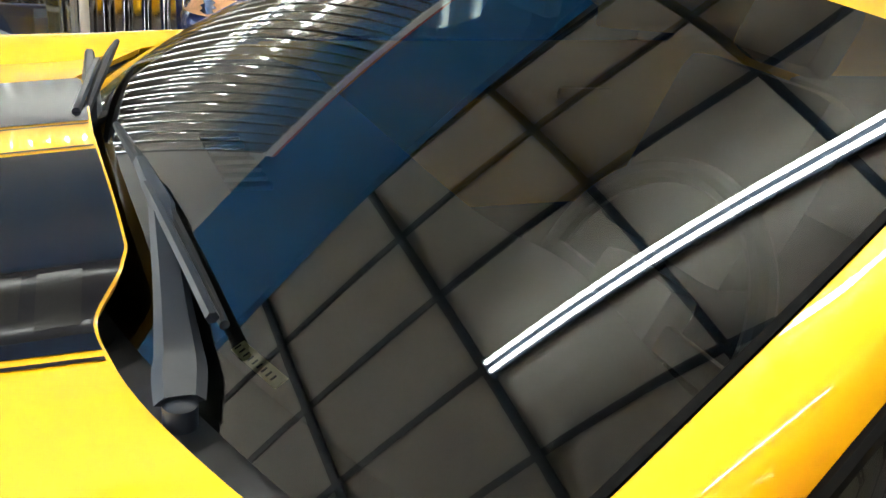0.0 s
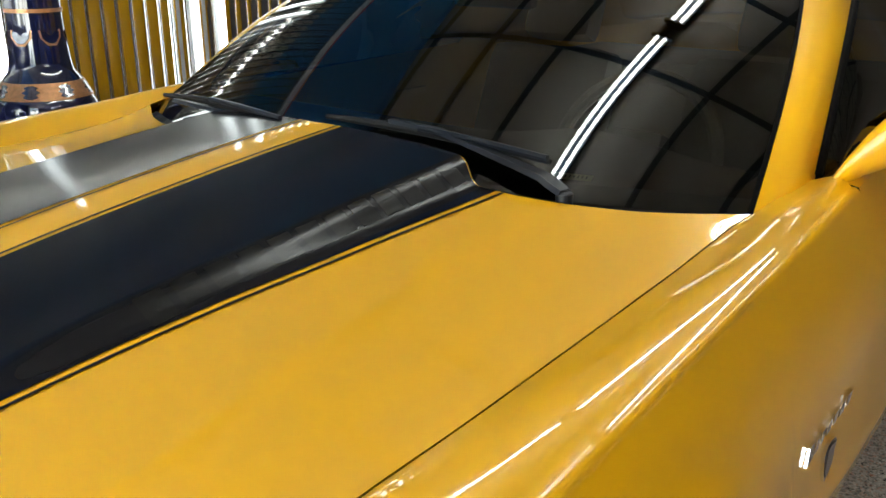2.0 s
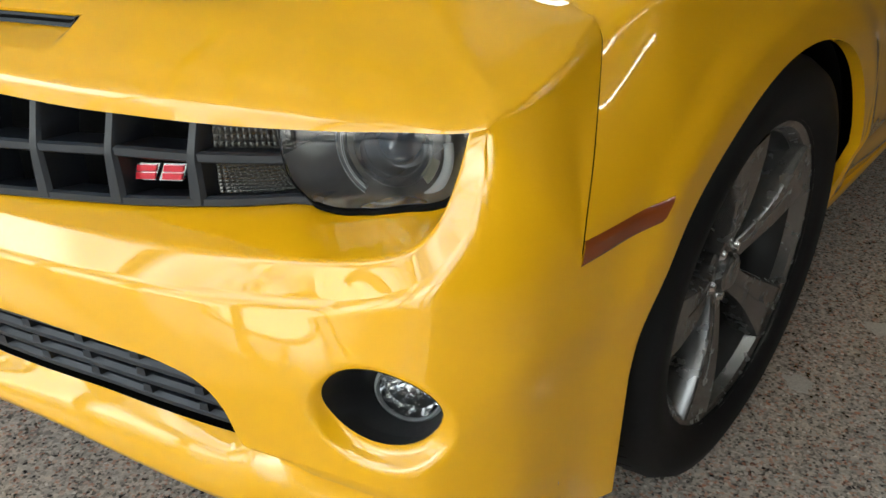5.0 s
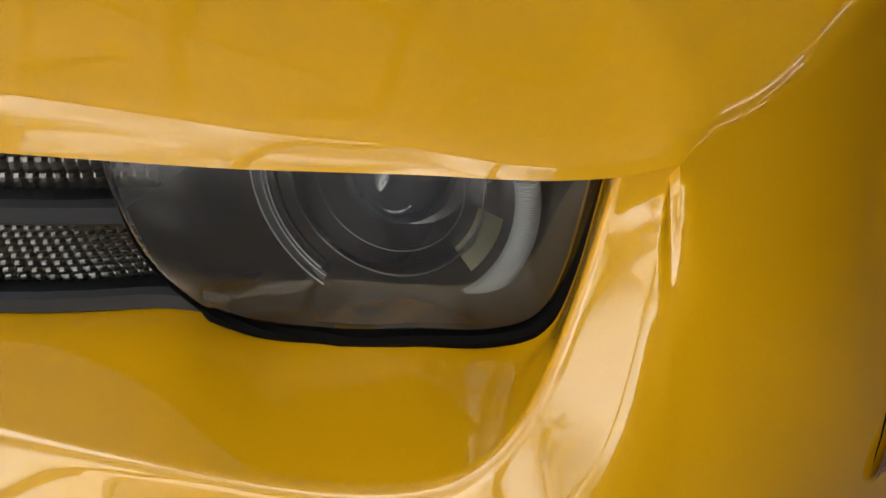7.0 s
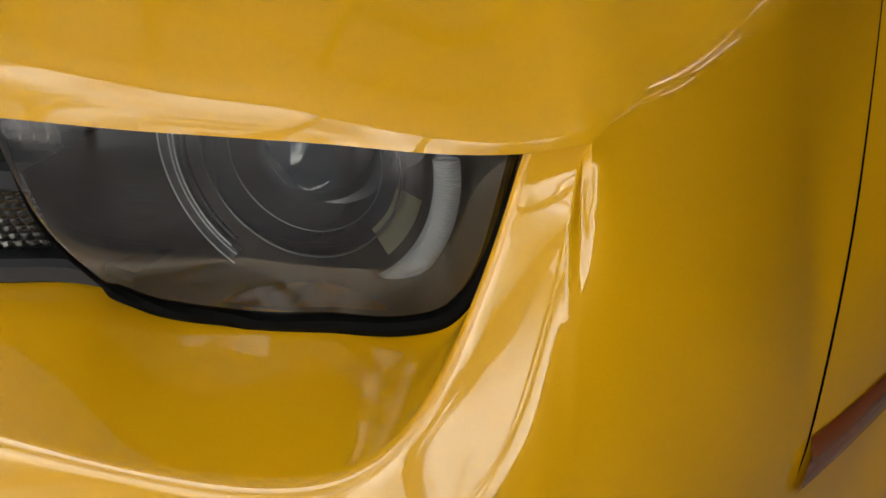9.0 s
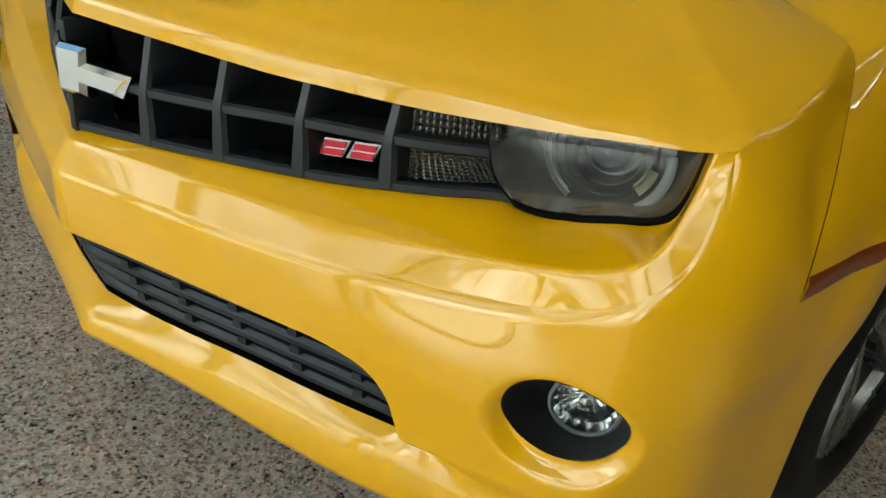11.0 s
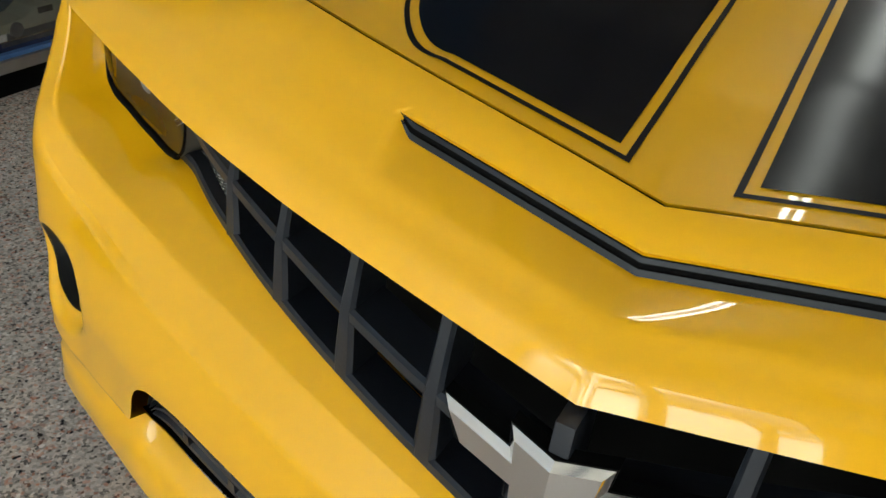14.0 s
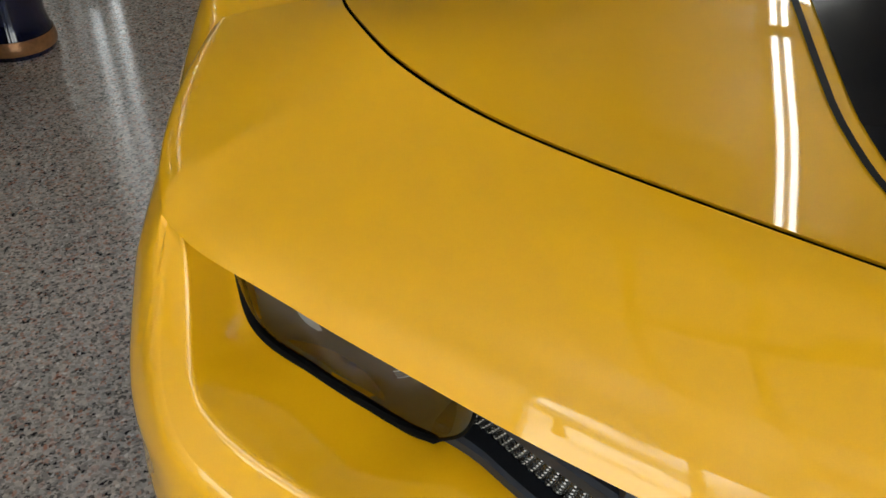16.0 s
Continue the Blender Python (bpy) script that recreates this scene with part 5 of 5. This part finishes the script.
for f in (lambda g: g, mirrored):
    script = None
    for k in range(7):
        y0, y1 = 1.395 + 0.030 * k, 1.395 + 0.030 * k + (0.026 if k == 0 else 0.019)
        z0 = 0.678 + 0.0015 * k
        g = [wing_point(y0, z0, 0.001), wing_point(y1, z0, 0.001), wing_point(y1 + 0.007, z0 + (0.024 if k == 0 else 0.018), 0.001), wing_point(y0 + 0.007, z0 + (0.024 if k == 0 else 0.018), 0.001)]
        ob = part("script_block", f(slab(g, (0.004, 0, 0))), CHROME, script or car, "row of small chrome blocks" if k == 0 else "", smooth=False)
        script = script or ob
    sh = [(0, 0), (0.022, 0.02), (0.030, 0.055), (0.022, 0.066), (0, 0.070), (-0.022, 0.066), (-0.030, 0.055), (-0.022, 0.02)]
    o = [wing_point(1.525 + y, 0.588 + z, 0.001) for y, z in sh]
    shield = part("shield_badge", f(slab(o, (0.005, 0, 0))), CHROME, car, "small dark shield badge with a chrome edge", smooth=False)
    o2 = [wing_point(1.525 + y * 0.75, 0.588 + 0.036 + (z - 0.036) * 0.78, 0.0065) for y, z in sh]
    part("shield_face", f(slab(o2, (0.001, 0, 0))), material("shield_enamel", (0.06, 0.05, 0.05), 0.3, 0.4), shield, smooth=False)

# ---- the room ----
WX, EX, NY, SY, CZ = -3.0, 8.6, 8.0, -3.2, 3.1


def floor_material():
    m = bpy.data.materials.new("speckled_granite")
    m.use_nodes = True
    n, l = m.node_tree.nodes, m.node_tree.links
    p = n["Principled BSDF"]
    co = n.new("ShaderNodeTexCoord")
    v1, v2, ns = n.new("ShaderNodeTexVoronoi"), n.new("ShaderNodeTexVoronoi"), n.new("ShaderNodeTexNoise")
    v1.inputs["Scale"].default_value, v2.inputs["Scale"].default_value, ns.inputs["Scale"].default_value = 190, 105, 1.6
    for t in (v1, v2, ns):
        l.new(co.outputs["Object"], t.inputs["Vector"])
    r1, r2 = n.new("ShaderNodeValToRGB"), n.new("ShaderNodeValToRGB")
    r1.color_ramp.interpolation = r2.color_ramp.interpolation = "CONSTANT"
    stops = [(0.0, (0.024, 0.021, 0.021)), (0.23, (0.27, 0.235, 0.205)), (0.39, (0.455, 0.40, 0.35)), (0.62, (0.60, 0.505, 0.425)), (0.80, (0.47, 0.23, 0.155)), (0.90, (0.79, 0.73, 0.665))]
    for r in (r1, r2):
        while len(r.color_ramp.elements) < len(stops):
            r.color_ramp.elements.new(0.5)
        for e, (pos, c) in zip(r.color_ramp.elements, stops):
            e.position, e.color = pos, (*c, 1)
    l.new(v1.outputs["Color"], r1.inputs["Fac"])
    l.new(v2.outputs["Color"], r2.inputs["Fac"])
    mx = n.new("ShaderNodeMix")
    mx.data_type = "RGBA"
    mx.inputs["Factor"].default_value = 0.35
    l.new(r1.outputs["Color"], mx.inputs["A"])
    l.new(r2.outputs["Color"], mx.inputs["B"])
    mr = n.new("ShaderNodeMapRange")
    mr.inputs["To Min"].default_value, mr.inputs["To Max"].default_value = 0.90, 1.24
    l.new(ns.outputs["Fac"], mr.inputs["Value"])
    mul = n.new("ShaderNodeVectorMath")
    mul.operation = "SCALE"
    l.new(mx.outputs["Result"], mul.inputs[0])
    l.new(mr.outputs["Result"], mul.inputs["Scale"])
    l.new(mul.outputs["Vector"], p.inputs["Base Color"])
    p.inputs["Roughness"].default_value = 0.13
    return m


GRANITE = floor_material()
WALL = vary(material("wall_paint", (0.55, 0.53, 0.50), 0.7), 3, 0.08)
BLUE = vary(material("blue_band", (0.035, 0.20, 0.50), 0.35), 4, 0.1)
EAST = vary(material("brown_wall_paint", (0.13, 0.11, 0.09), 0.7), 3, 0.08)
REDLINE = material("red_line", (0.35, 0.02, 0.02), 0.4)
TILE = vary(material("ceiling_tile", (0.51, 0.497, 0.47), 0.8), 60, 0.06, 0.0006)
TBAR = material("dark_ceiling_bar", (0.012, 0.03, 0.06), 0.5)
WHITE = vary(material("white_frame", (0.75, 0.75, 0.74), 0.35), 8, 0.05)
TUBE = material("fluorescent_tube", (1, 1, 1), 0.4, emit=(1.0, 0.97, 0.92), strength=3.8)
WALL_TUBE = material("upright_tube", (1, 1, 1), 0.4, emit=(0.95, 0.98, 1.0), strength=0.7)
GROUND = vary(material("paving", (0.52, 0.495, 0.45), 0.85), 5, 0.2, 0.002)


def structure(name, geo, mat, label, parent=None, category="", smooth=False):
    ob = part(name, geo, mat, parent, label, smooth=smooth)
    return tagged(ob, category=category, kind="structure")


structure("floor", box((WX - 0.2, SY, -0.12), (EX + 0.2, NY + 0.2, 0.0)), GRANITE, "polished speckled granite floor", category="floor")
structure("ground", box((-60, -60, -0.30), (60, 60, -0.125)), GROUND, "pale paving outside the open front", category="ground")
structure("wall_west", box((WX - 0.2, SY, 0), (WX, NY, CZ)), WALL, "plain wall behind polished ribs", category="wall")
structure("wall_east", box((EX, SY, 0), (EX + 0.2, NY, CZ)), EAST, "plain brown painted wall", category="wall")
structure("wall_north", box((WX - 0.2, NY, 0), (EX + 0.2, NY + 0.2, CZ)), EAST, "plain brown painted wall", category="wall")
# ceiling: pale tiles between dark bars
geo = []
tiles = structure("ceiling", box((WX - 0.2, SY - 0.05, CZ + 0.02), (EX + 0.2, NY + 0.2, CZ + 0.2)), TILE, "pale tiled ceiling", category="ceiling")
x = -0.52 * 5
while x < EX:
    geo.append(box((x - 0.02, SY, CZ - 0.004), (x + 0.02, NY, CZ + 0.016)))
    x += 0.52
y = 0.75 - 0.85 * 3
while y < NY:
    geo.append(box((WX, y - 0.02, CZ - 0.002), (EX, y + 0.02, CZ + 0.016)))
    y += 0.85
ASKEW = Matrix.Translation((0.03, 1.9, 0)) @ Matrix.Rotation(radians(-4), 4, "Z") @ Matrix.Translation((-0.03, -1.9, 0))
structure("ceiling_grid", moved(joined(*geo), ASKEW), TBAR, "dark blue metal bars between ceiling tiles", category="ceiling grid")
# west wall: polished ribs, a trim with a red line, a blue band above
RIB_X, RIB_TOP = WX + 0.12, 2.92
ribs = thing("ribbed_panel", "wall panel of polished upright steel ribs that mirror the car", "wall panel", (RIB_X, 0, 0))
backing = part("backing", box((-0.10, 0.6, 0.0), (-0.045, NY - 0.05, RIB_TOP)), material("rib_backing", (0.05, 0.045, 0.04), 0.5), ribs)
pitch = 0.082
prof = [(0.0405 * u, 0.040 + 0.0045 * u - 0.0035 * u * u - 0.026 * max(0, (abs(u) - 0.78) / 0.22) ** 2) for u in (-1, -0.95, -0.9, -0.86, -0.82, -0.78, -0.5, -0.25, 0, 0.25, 0.5, 0.78, 0.82, 0.86, 0.9, 0.95, 1)]
rib_mesh = mesh_of("rib", *grid([[(b - 0.04, a, z) for a, b in prof] for z in (0.02, RIB_TOP)]), STEEL)
for k in range(88):
    rb = new("rib", rib_mesh)
    rb.parent = ribs
    rb.location = (0, 0.66 + pitch * k, 0)
structure("trim", box((WX, 0.6, RIB_TOP), (RIB_X + 0.03, NY - 0.02, RIB_TOP + 0.07), 0.01), WHITE, "pale trim above the ribs", category="trim")
structure("trim_line", box((WX, 0.6, RIB_TOP + 0.0705), (RIB_X + 0.02, NY - 0.02, RIB_TOP + 0.10)), REDLINE, "thin red line above the trim", category="trim")
structure("soffit", box((WX, SY, RIB_TOP + 0.1005), (-1.60, NY - 0.02, CZ - 0.01)), BLUE, "blue dropped soffit along the wall", category="ceiling")


def twin_tube(x, y0, y1):
    lamp = thing("ceiling_light", "white ceiling batten with two fluorescent tubes", "ceiling light", ASKEW @ Vector((x, (y0 + y1) / 2, CZ - 0.09)), "ceiling lights")
    lamp.rotation_euler = (0, 0, radians(-4))
    h = (y1 - y0) / 2
    part("batten", box((-0.045, -h, 0.030), (0.045, h, 0.082), 0.008), TBAR, lamp)
    for dx in (-0.025, 0.025):
        part("tube", tube([(dx, -h + 0.03, 0), (dx, h - 0.03, 0)], 0.0125, 12), TUBE, lamp)
    for yy in (-h + 0.02, h - 0.02):
        part("holder", box((-0.07, yy - 0.006, -0.014), (0.07, yy + 0.006, 0.045), 0.003), TBAR, lamp)


for x, y0, y1 in ((0.03, 0.78, 2.72), (0.03, 2.82, 5.2), (3.6, 0.4, 1.62), (3.6, 1.9, 3.12), (5.3, -0.3, 0.92), (5.3, 1.3, 2.52), (7.0, -0.9, 0.32), (7.0, 0.7, 1.92)):
    twin_tube(x, y0, y1)

# unseen wall, added to cut the daylight on the car's left side
structure("south_light_block", box((2.5, SY - 0.1, 0), (EX + 0.2, SY + 0.1, CZ)), EAST, "unseen brown wall added to keep daylight off the car's left side", category="wall")

# front opening: posts and a head beam, trees beyond
opening_frame = thing("shop_front", "open white-framed shop front", "shop front", (0, SY, 0), kind="structure")
for x in (WX, -1.55, 0.0, 1.55):
    part("post", box((x - 0.05, -0.05, 0.0), (x + 0.05, 0.05, 3.0), 0.008), WHITE, opening_frame)
part("beam", box((WX - 0.2, -0.06, 3.0), (EX + 0.2, 0.06, CZ + 0.02), 0.008), WHITE, opening_frame)
part("sill", box((WX, -0.06, 0.0), (EX, 0.06, 0.02), 0.005), WHITE, opening_frame)

BARK = vary(material("bark", (0.10, 0.075, 0.05), 0.9), 20, 0.4, 0.01)
LEAF = vary(material("leaf", (0.05, 0.085, 0.025), 0.6), 3, 0.4)


def tree(x, y, h, seed):
    rnd = random.Random(seed)
    t = thing("tree", "leafy street tree outside the open front", "tree", (x, y, -0.125), "street trees")
    limbs = [tube([(0, 0, 0), (0.05, 0.03, h * 0.25), (0.0, 0.1, h * 0.5), (0.1, 0.1, h * 0.8)], 0.16, 10, [1.2, 0.9, 0.7, 0.3])]
    tips = []
    for k in range(9):
        a = rnd.uniform(0, 6.28)
        z0 = h * rnd.uniform(0.35, 0.7)
        ln = rnd.uniform(1.0, 2.0)
        e = Vector((ln * math.cos(a), ln * math.sin(a), z0 + rnd.uniform(0.5, 1.4)))
        limbs.append(tube([(0, 0.05, z0), Vector((0, 0.05, z0)).lerp(e, 0.5) + Vector((0, 0, 0.15)), e], 0.06, 7, [1, 0.7, 0.3]))
        tips.append(e)
    part("trunk", joined(*limbs), BARK, t)
    verts, faces = [], []
    for k in range(2200):
        c = rnd.choice(tips)
        r = 0.85 * rnd.random() ** 0.5
        d = Vector((rnd.gauss(0, 1), rnd.gauss(0, 1), rnd.gauss(0, 0.7))).normalized() * r
        p = c + d
        u = Vector((rnd.uniform(-1, 1), rnd.uniform(-1, 1), rnd.uniform(-0.5, 0.5))).normalized() * 0.065
        w = u.cross(Vector((rnd.uniform(-1, 1), rnd.uniform(-1, 1), 1))).normalized() * 0.032
        i = len(verts)
        verts += [tuple(p - u), tuple(p + w), tuple(p + u), tuple(p - w)]
        faces.append((i, i + 1, i + 2, i + 3))
    part("crown", (verts, faces), LEAF, t, smooth=False)


tree(-3.5, -9.5, 4.6, 3)
tree(3.0, -9.0, 4.4, 5)
tree(6.5, -10.5, 5.0, 8)
tree(-0.6, -11.5, 5.2, 11)
tree(-7.5, -11.0, 5.2, 14)
tree(-11.5, -9.5, 5.4, 17)

# ---- west side: vase, white posts, glass cabinet with model cars ----
COBALT = vary(material("cobalt_glaze", (0.006, 0.009, 0.045), 0.10, coat=1.0), 30, 0.3)
GOLD = vary(material("gilt_pattern", (0.50, 0.25, 0.11), 0.35, 0.4), 60, 0.5)
vase = thing("floor_vase", "tall dark blue glazed floor vase with gilt bands", "vase", (-2.30, 2.10, 0))
body_prof = [(0.001, 0.0), (0.115, 0.0), (0.122, 0.03), (0.115, 0.07), (0.105, 0.12), (0.118, 0.25), (0.155, 0.45), (0.186, 0.62), (0.196, 0.70), (0.197, 0.735), (0.186, 0.755), (0.146, 0.835), (0.126, 0.86), (0.118, 0.90), (0.108, 1.02), (0.104, 1.15), (0.108, 1.28), (0.135, 1.36), (0.14, 1.38), (0.125, 1.38), (0.09, 1.30)]
part("body", lathe(body_prof, "z", 56), COBALT, vase, sharp=60)


def vase_r(z):
    return float(np.interp(z, [p[1] for p in body_prof[1:19]], [p[0] for p in body_prof[1:19]]))


for z0, z1 in ((0.015, 0.06), (0.760, 0.825), (1.09, 1.105)):
    part("band", lathe([(vase_r(z) + 0.0025, z) for z in np.linspace(z0, z1, 6)], "z", 56), GOLD, vase, "gilt band")
for k in range(8):
    flower = [[((vase_r(z) + 0.0045) * math.cos(a), (vase_r(z) + 0.0045) * math.sin(a), z) for a in (radians(45 * k + 12 * u * w) for u in (-1, -0.4, 0.4, 1))] for z, w in ((0.768, 0.25), (0.775, 0.8), (0.785, 0.55), (0.793, 1.0), (0.802, 0.55), (0.811, 0.8), (0.818, 0.25))]
    part("flower", grid(flower), COBALT, vase)
for a in range(0, 360, 60):
    panel = [[((vase_r(z) + 0.003) * math.cos(radians(a + w * dz)), (vase_r(z) + 0.003) * math.sin(radians(a + w * dz)), z) for w in (-1, 1)] for z, dz in ((0.965, 9), (0.995, 22), (1.025, 24))]
    part("fan_panel", grid(panel), GOLD, vase)
    part("fan_inner", grid([[((vase_r(z) + 0.005) * math.cos(radians(a + w * dz)), (vase_r(z) + 0.005) * math.sin(radians(a + w * dz)), z) for w in (-1, 1)] for z, dz in ((0.975, 7), (0.995, 16), (1.017, 19))]), COBALT, vase)

for y in (2.17, 3.21, 3.38):
    post = thing("wall_light", "upright white fluorescent tube before the ribbed panel", "wall light", (-2.75, y, 0), "upright wall lights")
    part("tube", tube([(0, 0, 0.35), (0, 0, 2.15)], 0.014, 12), WALL_TUBE, post)
    part("batten", box((-0.06, -0.02, 0.28), (-0.025, 0.02, 2.22), 0.006), WHITE, post)
    for z in (0.30, 2.16):
        part("holder", box((-0.03, -0.016, z), (0.02, 0.016, z + 0.05), 0.005), WHITE, post)
    part("foot", box((-0.07, -0.05, 0), (0.05, 0.05, 0.28), 0.006), WHITE, post)

cab = thing("display_cabinet", "low glass display cabinet with a grey metal frame", "cabinet", (-2.31, 1.0, 0))
FRAME = vary(material("cabinet_frame", (0.32, 0.30, 0.28), 0.4, 0.6), 30, 0.15)
CX0, CX1, CY0, CY1, CT = -0.30, 0.30, -1.3, 0.55, 1.05
for x in (CX0, CX1):
    for y in (CY0, CY1):
        part("leg", box((x - 0.015, y - 0.015, 0), (x + 0.015, y + 0.015, CT), 0.003), FRAME, cab)
part("shelf", box((CX0, CY0, 0.09), (CX1, CY1, 0.125), 0.003), FRAME, cab)
part("plinth", box((CX0 + 0.04, CY0 + 0.05, 0), (CX1 - 0.05, CY1 - 0.06, 0.089), 0.003), DARK, cab, "black recessed plinth")
part("shelf_cloth", box((CX0 + 0.012, CY0 + 0.012, 0.126), (CX1 - 0.012, CY1 - 0.012, 0.139)), vary(material("blue_cloth", (0.06, 0.14, 0.34), 0.8), 40, 0.3), cab, "blue cloth lining")
for z in (0.60, CT):
    glass = part("glass_shelf", box((CX0, CY0, z - 0.008), (CX1, CY1, z)), CLEAR, cab)
    glass.visible_shadow = False
    for x in (CX0, CX1):
        part("rail", box((x - 0.012, CY0, z - 0.03), (x + 0.012, CY1, z - 0.009), 0.003), FRAME, cab)
    for y in (CY0, CY1):
        part("rail", box((CX0 + 0.013, y - 0.012, z - 0.03), (CX1 - 0.013, y + 0.012, z - 0.009), 0.003), FRAME, cab)
for x in (CX0, CX1):
    pane = part("pane", box((x - 0.003, CY0 + 0.02, 0.18), (x + 0.003, CY1 - 0.02, CT - 0.03)), CLEAR, cab)
    pane.visible_shadow = False
pane = part("pane", box((CX0 + 0.02, CY1 - 0.003, 0.18), (CX1 - 0.02, CY1 + 0.003, CT - 0.03)), CLEAR, cab)
pane.visible_shadow = False
BOX_BLUE = vary(material("carton_blue", (0.012, 0.02, 0.06), 0.5), 30, 0.3)
CREAM = material("model_cream", (0.75, 0.70, 0.52), 0.25, coat=0.8)


def model_car(x, y, z, turn):
    bx = thing("model_car_box", "dark blue carton with a clear front and a cream model car", "toy box", (x, y, z), "model car boxes")
    bx.rotation_euler = (0, 0, radians(turn))
    part("carton", joined(box((-0.09, -0.19, 0), (0.09, 0.19, 0.012)), box((-0.09, -0.19, 0.012), (-0.08, 0.19, 0.17)), box((-0.08, -0.19, 0.16), (-0.06, 0.19, 0.17)), box((-0.08, -0.19, 0.012), (0.09, -0.18, 0.16)), box((-0.08, 0.15, 0.012), (0.09, 0.19, 0.16))), BOX_BLUE, bx, smooth=False)
    front = part("window", box((0.088, -0.18, 0.012), (0.090, 0.15, 0.16)), CLEAR, bx)
    front.visible_shadow = False
    part("label", box((0.0902, -0.186, 0.03), (0.0912, -0.160, 0.05)), WHITE, bx)
    prof = [(-0.145, 0.030), (-0.14, 0.055), (-0.06, 0.062), (-0.02, 0.088), (0.045, 0.090), (0.09, 0.068), (0.125, 0.072), (0.13, 0.035)]
    rows = []
    for xx, k in ((-0.045, 0.9), (-0.042, 1.0), (0.042, 1.0), (0.045, 0.9)):
        rows.append([(xx, yy, 0.03 + (zz - 0.03) * k) for yy, zz in prof])
    bodyg = grid(rows)
    n = len(prof)
    bodyg[1].append(tuple(range(n - 1, -1, -1)))
    bodyg[1].append(tuple(range(3 * n, 4 * n)))
    m = part("model_car", bodyg, CREAM, bx, "cream model car", sharp=25)
    part("model_window", box((0.0445, -0.012, 0.066), (0.0465, 0.040, 0.084)), GASKET, m)
    for yy in (-0.092, 0.082):
        for xx in (-0.042, 0.042):
            part("model_wheel", moved(lathe([(0.0001, -0.008), (0.022, -0.008), (0.022, 0.008), (0.012, 0.010), (0.0001, 0.006)], "x", 20), Matrix.Translation((xx, yy, 0.036))), RUBBER, m)


for y, z in ((0.33, 0.139), (-0.11, 0.139), (-0.57, 0.139), (0.25, 0.60), (-0.2, 0.60)):
    model_car(-2.31 + 0.18, 1.0 + y, z, 0)


# ---- worn pale patches on the floor ----
PATCH = vary(material("worn_patch", (0.50, 0.46, 0.41), 0.5), 220, 0.45, 0.0004)
for k, (x, y) in enumerate([(1.041, 1.576), (0.971, 1.255)]):
    rnd = random.Random(40 + k)
    ring = [(0.036 * rnd.uniform(0.55, 1.25) * math.cos(a), 0.028 * rnd.uniform(0.55, 1.25) * math.sin(a)) for a in np.linspace(0, 2 * math.pi, 18, endpoint=False)]
    spot = thing("floor_patch", "pale worn patch on the granite floor", "floor patch", (x, y, 0.0), "worn floor patches")
    part("stain", slab([(a, b, -0.002) for a, b in ring], (0, 0, 0.0035)), PATCH, spot, smooth=False)
